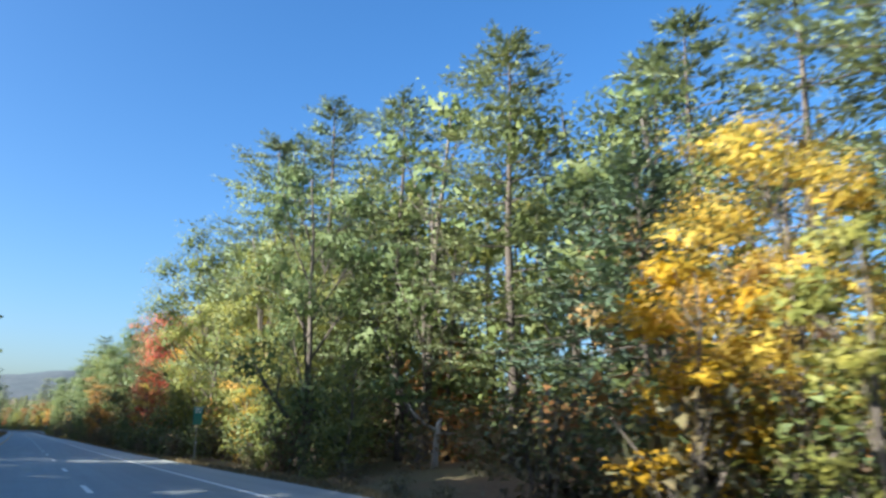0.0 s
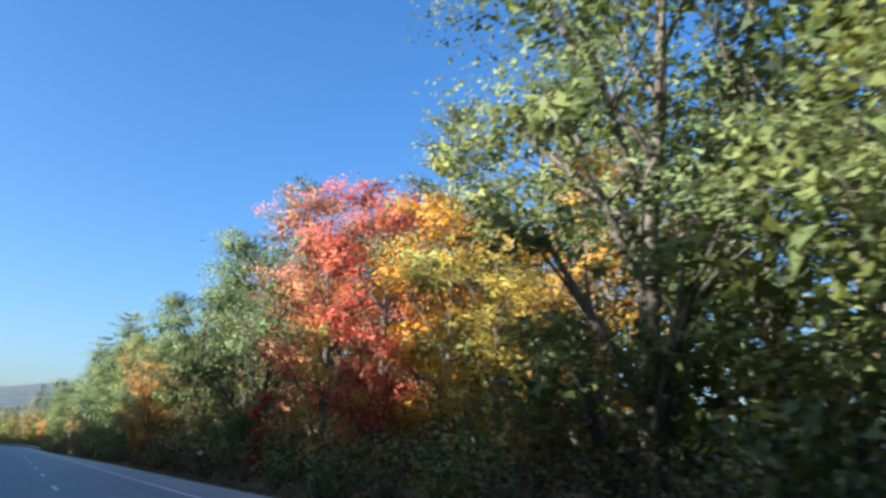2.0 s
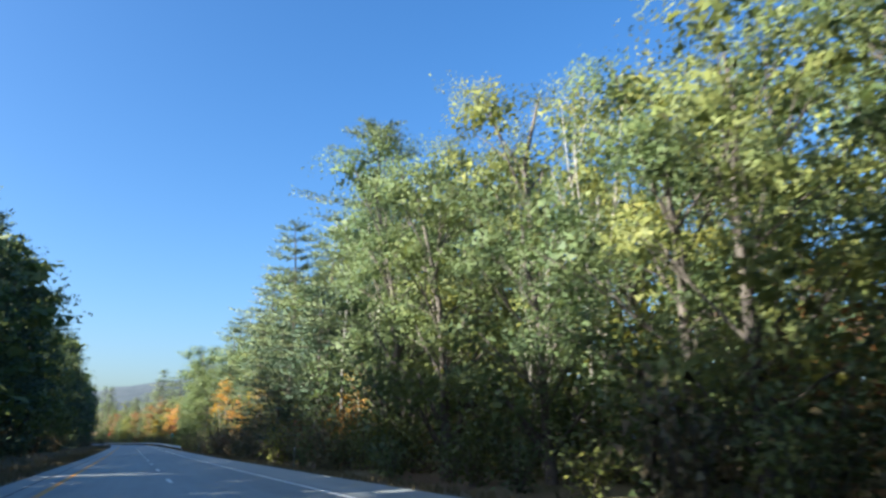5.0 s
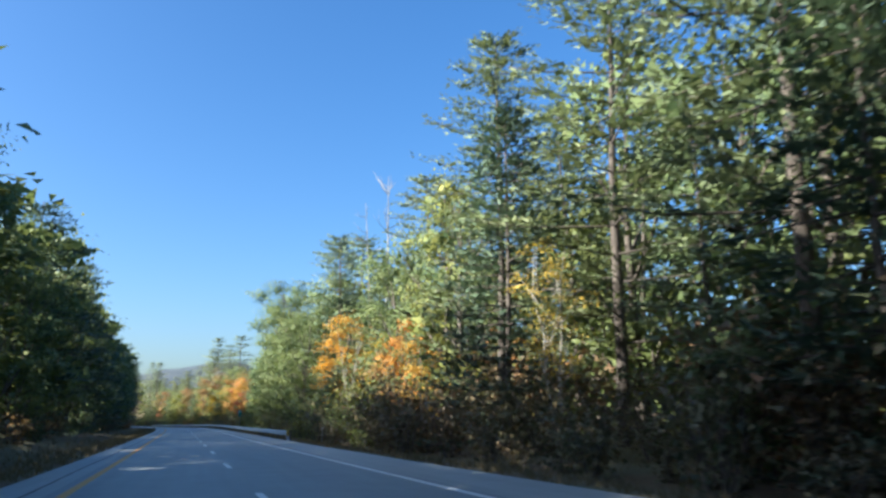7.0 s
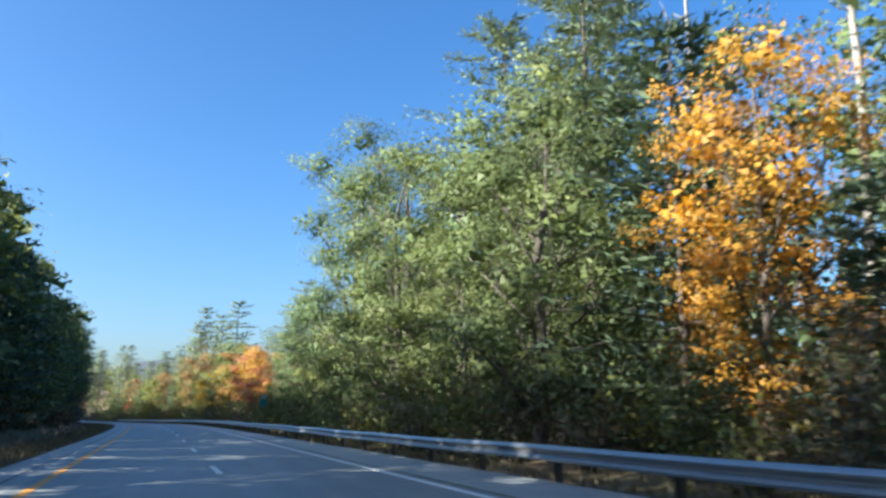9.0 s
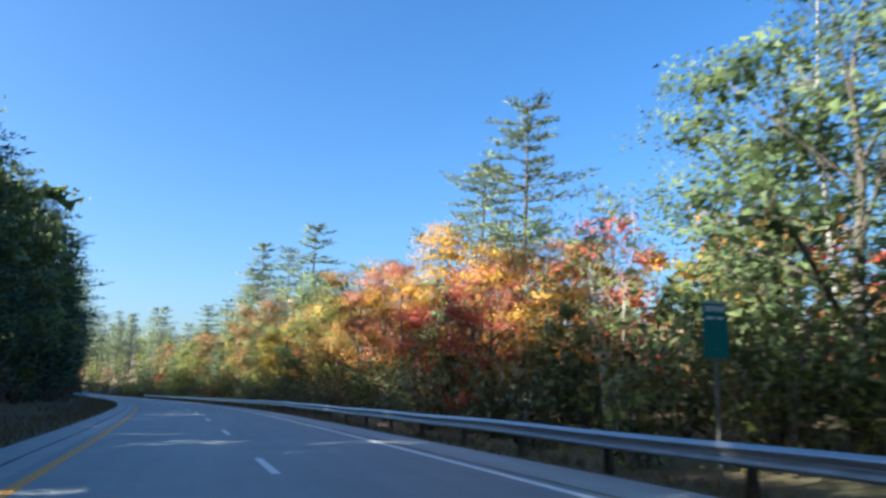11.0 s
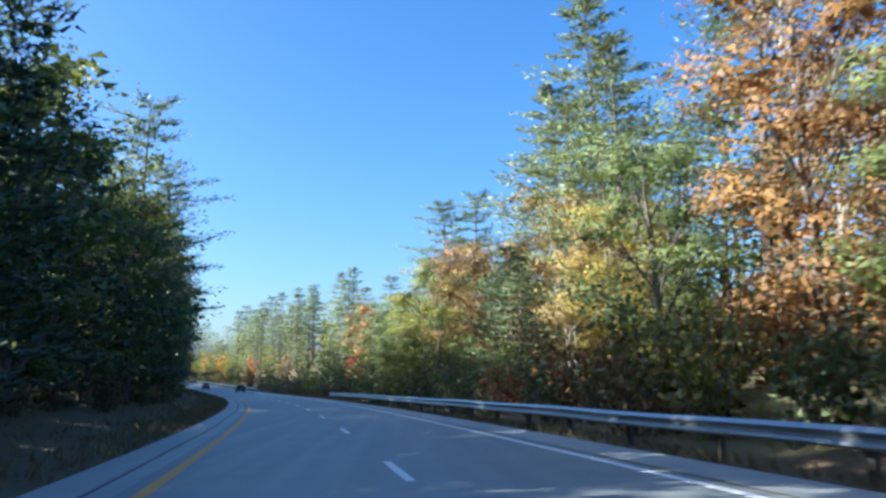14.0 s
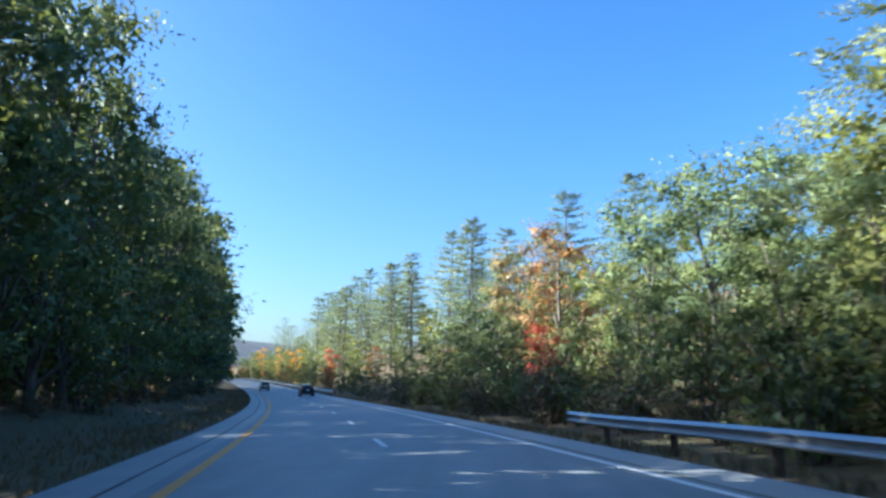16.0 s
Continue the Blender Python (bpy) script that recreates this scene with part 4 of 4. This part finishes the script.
def deep_wood():
    """All the trees of the wood's depths as one mesh of leaves and one of stems."""
    rng = np.random.default_rng(17)
    shapes = {k: [(coords(next(c for c in ob.children if c.name.startswith("crown")).data), h) for ob, h in rows] for k, rows in FAR.items()}
    kinds = list(LEAVES)
    leaf_v, leaf_m, stems = [], [], []
    for kind, leaves, s, off, height in DEEP:
        v, h = shapes[kind][rng.integers(len(shapes[kind]))]
        k = height / h
        w = k ** 0.7 * rng.uniform(0.9, 1.15) * (1.45 if off < 0 else 1.0)
        m = np.array(Matrix.Translation(ground_at(s, off, 0.1)) @ pose(0, 0, 0, 0, 0, rng.uniform(0, 360)) @ Matrix.Diagonal((w, w, k, 1)))
        leaf_v.append(v @ m[:3, :3].T + m[:3, 3])
        leaf_m.append(np.full(len(v) // 3, kinds.index(leaves)))
        if kind != "brush":
            p = ground_at(s, off, 0.3)
            stems.append([(p, 0.014 * height + 0.03), (p + Vector((rng.normal() * 0.3, rng.normal() * 0.3, height * 0.5)), 0.009 * height),
                          (p + Vector((rng.normal() * 0.3, rng.normal() * 0.3, height * 0.93)), 0.02)])
    me = triangles("deep_wood", np.concatenate(leaf_v))
    for k in kinds:
        me.materials.append(LEAVES[k])
    me.polygons.foreach_set("material_index", np.concatenate(leaf_m).astype(np.int32))
    ob = tagged(new("deep_wood", me), "mixed autumn forest standing deep behind the roadside trees", "forest", kind="stuff")
    st = new("stems", mesh_of("stems", *tube_set(stems, 4), BARK, True))
    st.parent = ob
    tagged(st, kind="stuff")


deep_wood()
for ob in patterns:                                          # the patterns themselves go
    for c in (*ob.children, ob):
        bpy.data.objects.remove(c)


# ---- grass on the verges ----
def grass():
    rng = np.random.default_rng(3)
    place, way = [], []
    for k in range(19000):
        s = rng.uniform(4, 640)
        if rng.random() < 0.5:
            off = right_edge(s) + 0.1 + abs(rng.normal(0, 1.7))
        else:
            s = rng.uniform(180, 680)
            off = LEFT_EDGE - 0.1 - abs(rng.normal(0, 2.4))
        p = np.array(ground_at(s, off, 0.0))
        for j in range(3):
            place.append(p + rng.normal(0, 0.06, 3) * (1, 1, 0) + (0, 0, 0.10))
            way.append(rng.normal(0, 0.38, 3) * (1, 1, 0) + (0, 0, 1))
    n = len(place)
    L = rng.uniform(0.16, 0.42, n)
    me = blades("grass", np.array(place), np.array(way), L, L * 0.16, rng, rng.normal(size=(len(L), 3)))
    me.materials.append(leaf_material("dry_grass", (0.19, 0.135, 0.06), (0.12, 0.10, 0.04), 0.3, 0.02))
    tagged(new("grass", me), "dry uncut grass along the road's verges", "grass", kind="stuff")


grass()


# ---- crash barriers ----
STRIPE_YELLOW = plain("yellow_sheeting", (0.62, 0.42, 0.02), 0.45)
STRIPE_BLACK = plain("black_sheeting", (0.02, 0.02, 0.02), 0.5)


def slab(corners, depth):
    """Verts and faces of a flat four-cornered plate as thick as depth."""
    v = list(corners) + [c + depth for c in corners]
    return v, [(3, 2, 1, 0), (4, 5, 6, 7), (0, 1, 5, 4), (1, 2, 6, 5), (2, 3, 7, 6), (3, 0, 4, 7)]


def barrier(s0, s1, spacing):
    rail = empty("guardrail", Matrix.Translation(at(s0, RAIL)))
    inv = rail.matrix_world.inverted()
    profile = [(0.0, 0.395), (-0.004, 0.405), (-0.050, 0.418), (-0.078, 0.430), (-0.083, 0.446), (-0.074, 0.470), (-0.014, 0.528), (-0.008, 0.545), (-0.014, 0.562),
               (-0.070, 0.604), (-0.083, 0.622), (-0.081, 0.640), (-0.066, 0.660), (-0.012, 0.698), (0.0, 0.707)]
    loop = profile + [(o + 0.006, z) for o, z in reversed(profile)]
    v, q = [], []
    n = int((s1 - s0) / 2.0)
    k = len(loop)
    for i in range(n + 1):
        s = s0 + (s1 - s0) * i / n
        sag = 0.012 * math.sin(s * 0.55) + 0.010 * math.sin(s * 0.17)
        for o, z in loop:
            v.append(inv @ at(s, RAIL + o, z + sag))
    for i in range(n):
        for j in range(k):
            a, b = i * k + j, i * k + (j + 1) % k
            q.append((a, b, b + k, a + k))
    q += [tuple(range(k)), tuple(n * k + j for j in reversed(range(k)))]
    beam = new("beam", mesh_of("beam", v, q, GALVANISED))
    beam.parent = rail

    def box(bm, cx, cy, cz, x, y, z):
        bmesh.ops.create_cube(bm, size=1, matrix=Matrix.Translation((cx, cy, cz)) @ Matrix.Diagonal((x, y, z, 1)))

    bm = bmesh.new()
    for y in (-0.075, 0.075):
        box(bm, 0, y, 0.10, 0.10, 0.008, 1.22)
    box(bm, 0, 0, 0.10, 0.008, 0.142, 1.22)
    post_me = bpy.data.meshes.new("post")
    bm.to_mesh(post_me)
    post_me.materials.append(metal("weathered_steel_post", (0.14, 0.13, 0.12), 0.6))
    bm = bmesh.new()
    box(bm, 0, 0, 0.54, 0.15, 0.12, 0.33)
    bmesh.ops.bevel(bm, geom=bm.edges[:], offset=0.01, segments=1)
    block_me = bpy.data.meshes.new("spacer_block")
    bm.to_mesh(block_me)
    bm.free()
    block_me.materials.append(plain("weathered_timber", (0.10, 0.08, 0.06), 0.85))
    s = s0 + 0.45
    while s < s1 - 0.3:
        h = Matrix.Rotation(heading(s), 4, "Z")
        for me, o in ((post_me, 0.24), (block_me, 0.085)):
            p = new(me.name, me)
            p.parent = rail
            p.matrix_local = inv @ Matrix.Translation(at(s, RAIL + o)) @ h
        s += spacing
    bm = bmesh.new()                                          # the far end: a rounded shoe
    for j in range(9):
        a = math.pi * j / 8
        for z in (0.39, 0.71):
            bm.verts.new(inv @ at(s1 + 0.16 * math.sin(a), RAIL + 0.045 - 0.13 * math.cos(a), z))
    bm.verts.ensure_lookup_table()
    for j in range(8):
        bm.faces.new([bm.verts[i] for i in (2 * j, 2 * j + 1, 2 * j + 3, 2 * j + 2)])
    bmesh.ops.solidify(bm, geom=bm.faces[:], thickness=0.006)
    part("end_shoe", bm, GALVANISED, rail, "rounded steel end piece")

    def plate(name, s_z, off, deep, material=GALVANISED, parent=rail, label=""):
        """A flat plate facing the road, its corners given along the road and in height."""
        ob = new(name, mesh_of(name, *slab([inv @ at(s, RAIL + off, z) for s, z in s_z], at(s0, RAIL + deep) - at(s0, RAIL)), material))
        ob.parent = parent
        return tagged(ob, label) if label else ob

    # the near end: a collar round the beam, and the steel head that takes an impact, with its chute slanting to the ground
    plate("collar", [(s0 + 0.72, 0.40), (s0 + 0.45, 0.37), (s0 + 0.45, 0.73), (s0 + 0.72, 0.71)], -0.105, 0.012)
    for z in (0.44, 0.66):
        for s in (s0 + 0.53, s0 + 0.64):
            plate("bolt", [(s - 0.018, z - 0.018), (s + 0.018, z - 0.018), (s + 0.018, z + 0.018), (s - 0.018, z + 0.018)], -0.119, 0.012)
    plate("head_rail", [(s0 + 0.46, 0.63), (s0 - 0.02, 0.62), (s0 - 0.02, 0.735), (s0 + 0.46, 0.73)], -0.098, 0.16)
    plate("chute", [(s0 + 0.50, 0.40), (s0 - 0.12, 0.02), (s0 - 0.36, 0.05), (s0 + 0.44, 0.60)], -0.102, 0.17, label="slanting steel chute of the barrier's end")
    plate("head_back", [(s0 + 0.30, 0.30), (s0 - 0.02, 0.22), (s0 - 0.02, 0.63), (s0 + 0.30, 0.64)], 0.07, 0.008, label="grey steel back of the barrier's head")
    board = new("marker_plate", mesh_of("marker_plate", *slab([inv @ at(s0 - 0.04, RAIL + o, z) for o, z in ((-0.11, 0.40), (0.06, 0.40), (0.06, 0.74), (-0.11, 0.74))],
                                                              at(s0 - 0.01, RAIL) - at(s0, RAIL)), STRIPE_YELLOW))
    board.parent = rail
    tagged(board, "yellow plate with black slanting stripes")
    for j in range(3):                                        # black stripes, 3 mm proud
        z = 0.42 + 0.105 * j
        st = new("stripe", mesh_of("stripe", *slab([inv @ at(s0 - 0.053, RAIL + o, z + u) for o, u in ((-0.105, 0.0), (0.055, 0.05), (0.055, 0.095), (-0.105, 0.045))],
                                                   (at(s0 - 0.01, RAIL) - at(s0, RAIL)) * 0.3), STRIPE_BLACK))
        st.parent = board
    return tagged(rail, "galvanised steel W-beam crash barrier on posts along the shoulder", "guardrail", "crash barriers")


barrier(286.65, 548.5, 3.81)
barrier(632.0, 900.0, 3.8)


# ---- signs and marker posts ----
GREEN_SIGN = plain("green_sign_sheeting", (0.010, 0.16, 0.15), 0.4)
SIGN_WHITE = plain("white_sheeting", (0.75, 0.76, 0.74), 0.4)
STEEL_POST = metal("dull_steel_post", (0.30, 0.31, 0.30), 0.55)


def box_part(name, x, y, z, sx, sy, sz, material, parent, bevel=0.004, label=""):
    bm = bmesh.new()
    bmesh.ops.create_cube(bm, size=1, matrix=Matrix.Translation((x, y, z)) @ Matrix.Diagonal((sx, sy, sz, 1)))
    bmesh.ops.bevel(bm, geom=bm.edges[:], offset=min(bevel, 0.3 * min(sx, sy, sz)), segments=1)
    return part(name, bm, material, parent, label)


def road_sign(s, off):
    ob = empty("road_sign", Matrix.Translation(ground_at(s, off)) @ Matrix.Rotation(heading(s), 4, "Z"))
    box_part("post", 0, 0.03, 1.75, 0.06, 0.04, 3.9, STEEL_POST, ob)
    panel = box_part("panel", 0, -0.01, 3.2, 0.60, 0.012, 1.18, GREEN_SIGN, ob, label="teal green sign panel")
    box_part("border", 0, -0.019, 3.765, 0.56, 0.004, 0.018, SIGN_WHITE, panel, 0.001)
    for x in (-0.19, -0.095, 0.0, 0.095, 0.19):
        box_part("bar", x, -0.020, 3.63, 0.05, 0.004, 0.12, SIGN_WHITE, panel, 0.001)
    for x, w in ((-0.12, 0.2), (0.12, 0.16)):
        box_part("bar", x, -0.020, 3.44, w, 0.004, 0.05, SIGN_WHITE, panel, 0.001)
    for z in (2.8, 3.6):
        box_part("bolt", 0, -0.022, z, 0.03, 0.008, 0.03, STEEL_POST, panel, 0.003)
    tagged(ob, "small green roadside sign on a thin steel post", "road sign", "green signs")


for s in SIGNS_AT:
    road_sign(s, 10.3)


def marker(s, off, h=1.25):
    ob = empty("delineator_post", Matrix.Translation(ground_at(s, off)) @ pose(0, 0, 0, 0, _plant.uniform(-2, 3), math.degrees(heading(s))))
    bm = bmesh.new()
    for x0, x1, y in ((-0.035, -0.012, 0.012), (-0.012, 0.012, -0.012), (0.012, 0.035, 0.012)):
        bmesh.ops.create_cube(bm, size=1, matrix=Matrix.Translation(((x0 + x1) / 2, y * 0.5, h / 2 - 0.1)) @ Matrix.Diagonal((x1 - x0, 0.018, h + 0.2, 1)))
    part("post", bm, STEEL_POST, ob)
    box_part("reflector", 0, -0.03, h - 0.06, 0.07, 0.012, 0.11, SIGN_WHITE, ob)
    tagged(ob, "thin steel marker post with a small white reflector", "marker post", "roadside marker posts")


for s, off, h in ((53.6, 10.1, 1.45), (529, 9.6, 1.35), (538, -7.2, 1.3), (134, 10.2, 1.3), (146, 10.6, 1.3), (213, 9.5, 1.35), (286, 9.6, 1.3), (464, -8.0, 1.35)):
    marker(s, off, h)


# ---- the two cars ahead ----
GLASS_DARK = Mat("dark_car_glass").set(Base_Color=(0.02, 0.025, 0.03, 1), Roughness=0.06).m
TYRE = plain("tyre_rubber", (0.02, 0.02, 0.021), 0.85)
RIM = metal("alloy_rim", (0.45, 0.46, 0.47), 0.3)
LAMP_RED = plain("red_lamp_lens", (0.35, 0.015, 0.012), 0.2)
PLATE = plain("plate_white", (0.7, 0.7, 0.68), 0.5)


def car(s, off, paint_c, name, label, height=1.50, length=4.6):
    """A car seen from behind, x across, y ahead."""
    body_m = Mat(name + "_paint").set(Base_Color=(*paint_c, 1), Roughness=0.28, Metallic=0.3).m
    body_m.node_tree.nodes["Principled BSDF"].inputs["Coat Weight"].default_value = 0.7
    a = heading(s)
    ob = empty(name, Matrix.Translation(at(s, off)) @ Matrix.Rotation(a, 4, "Z"))
    hl, w = length / 2, 0.90
    # side outline from tail to nose: (y, lower z, upper z, half width)
    rows = [(-hl, 0.42, 0.86, 0.80), (-hl + 0.06, 0.30, 0.98, 0.87), (-hl + 0.35, 0.24, 1.00, w), (-0.9, 0.22, 0.97, w), (0.5, 0.22, 0.95, w),
            (1.0, 0.22, 0.93, w), (hl - 0.45, 0.24, 0.80, 0.87), (hl - 0.1, 0.28, 0.68, 0.78), (hl, 0.38, 0.60, 0.66)]

    def loft(sections):
        bm = bmesh.new()
        rings = []
        for y, z0, z1, hw in sections:
            m = (z0 + z1) / 2
            ring = [(-hw * 0.93, z0), (-hw, m), (-hw * 0.96, z1 - 0.05), (-hw * 0.86, z1), (hw * 0.86, z1), (hw * 0.96, z1 - 0.05), (hw, m), (hw * 0.93, z0)]
            rings.append([bm.verts.new((x, y, z)) for x, z in ring])
        for r0, r1 in zip(rings, rings[1:]):
            for i in range(8):
                bm.faces.new((r0[i], r0[(i + 1) % 8], r1[(i + 1) % 8], r1[i]))
        bm.faces.new(list(reversed(rings[0])))
        bm.faces.new(rings[-1])
        bmesh.ops.recalc_face_normals(bm, faces=bm.faces[:])
        return bm

    part("body", loft(rows), body_m, ob)
    top = height
    part("cabin", loft([(-hl + 0.22, 0.95, 1.02, 0.74), (-hl + 0.62, 0.95, top - 0.06, 0.63), (-0.75, 0.95, top, 0.62), (0.15, 0.95, top - 0.03, 0.62),
                        (1.0, 0.90, 0.97, 0.76)]), body_m, ob)
    bm = bmesh.new()                                          # rear window, sloping, 3 mm proud of the cabin
    z0, z1 = 1.05, top - 0.10
    f = lambda z: -hl + 0.22 + 0.40 * (z - 1.02) / (top - 0.06 - 1.02) - 0.012
    for x, z in ((-0.64, z0), (0.64, z0), (0.54, z1), (-0.54, z1)):
        bm.verts.new((x, f(z), z))
    bm.verts.ensure_lookup_table()
    bm.faces.new(bm.verts[:])
    bmesh.ops.solidify(bm, geom=bm.faces[:], thickness=0.008)
    part("rear_window", bm, GLASS_DARK, ob)
    for x in (-1, 1):
        bm = bmesh.new()
        for y, z in ((-hl + 0.75, 1.06), (0.75, 1.04), (0.10, top - 0.12), (-hl + 0.95, top - 0.14)):
            bm.verts.new((x * (0.735 - 0.10 * (z - 1.0) / 0.4), y, z))
        bm.verts.ensure_lookup_table()
        bm.faces.new(bm.verts[:])
        bmesh.ops.solidify(bm, geom=bm.faces[:], thickness=0.01)
        part("side_window", bm, GLASS_DARK, ob)
        box_part("tail_light", x * 0.70, -hl + 0.045, 0.86, 0.26, 0.09, 0.15, LAMP_RED, ob, 0.02, "red tail light")
        box_part("wing_mirror", x * 0.98, 0.72, 1.0, 0.16, 0.09, 0.13, body_m, ob, 0.03)
        for y in (-hl + 0.88, hl - 0.85):
            bm = bmesh.new()
            bmesh.ops.create_cone(bm, cap_ends=True, segments=24, radius1=0.33, radius2=0.33, depth=0.21,
                                  matrix=Matrix.Translation((x * 0.80, y, 0.33)) @ pose(0, 0, 0, 0, 90, 0))
            bmesh.ops.bevel(bm, geom=[e for e in bm.edges if len(e.link_faces) == 2 and e.calc_face_angle(0) > 1], offset=0.03, segments=2)
            wheel = part("wheel", bm, TYRE, ob)
            bm = bmesh.new()
            bmesh.ops.create_cone(bm, cap_ends=True, segments=20, radius1=0.21, radius2=0.19, depth=0.02,
                                  matrix=Matrix.Translation((x * 0.912, y, 0.33)) @ pose(0, 0, 0, 0, 90 * x, 0))
            part("rim", bm, RIM, wheel, "alloy wheel rim")
    box_part("bumper", 0, -hl + 0.02, 0.50, 1.66, 0.16, 0.22, plain(name + "_bumper", (0.03, 0.03, 0.032), 0.6), ob, 0.04)
    box_part("number_plate", 0, -hl - 0.012, 0.80, 0.31, 0.01, 0.16, PLATE, ob, 0.002, "plain white plate")
    return tagged(ob, label, "car", "cars ahead")


car(628.5, 3.3, (0.015, 0.018, 0.025), "dark_car", "dark hatchback driving in the outer lane ahead")
car(672.0, -0.3, (0.22, 0.23, 0.24), "grey_car", "grey estate car driving in the inner lane ahead", 1.62, 4.7)


# ---- the wooded hills far off ----
def hills():
    v, q = [], []
    rows, n = 9, 120
    for i in range(n + 1):
        b = radians(-50 + 110 * i / n)
        x = math.degrees(b)
        top = float(np.interp(x, [-50, -15, -5, -2, 3, 9, 16, 30, 60], [60, 70, 105, 148, 110, 90, 115, 105, 85]))
        top += 14 * noise.noise(Vector((i * 0.16, 1.7, 0))) + 4 * noise.noise(Vector((i * 0.9, 4.0, 0)))
        for j in range(rows + 1):
            f = j / rows
            r = 1700 + 500 * f
            h = -30 + (top + 30) * math.sin(f * math.pi / 2) + 5 * noise.noise(Vector((i * 0.5, j * 0.9, 2)))
            v.append((-math.sin(b) * r, 150 + math.cos(b) * r, h))
    w = rows + 1
    q = [(i * w + j, i * w + j + 1, (i + 1) * w + j + 1, (i + 1) * w + j) for i in range(n) for j in range(rows)]
    m = Mat("wooded_hillside")
    # distance haze painted in: the forest colours are shifted to blue-grey
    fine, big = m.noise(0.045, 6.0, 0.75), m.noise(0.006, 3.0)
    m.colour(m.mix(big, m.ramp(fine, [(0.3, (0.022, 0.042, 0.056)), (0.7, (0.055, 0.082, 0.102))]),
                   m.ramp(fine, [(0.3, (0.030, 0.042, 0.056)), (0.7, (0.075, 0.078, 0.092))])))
    m.set(Roughness=1.0)
    tagged(new("backdrop_hills", mesh_of("backdrop_hills", v, q, m.m, True)), "long low wooded ridge far off, with blue haze put into its colour", "hills",
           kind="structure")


hills()
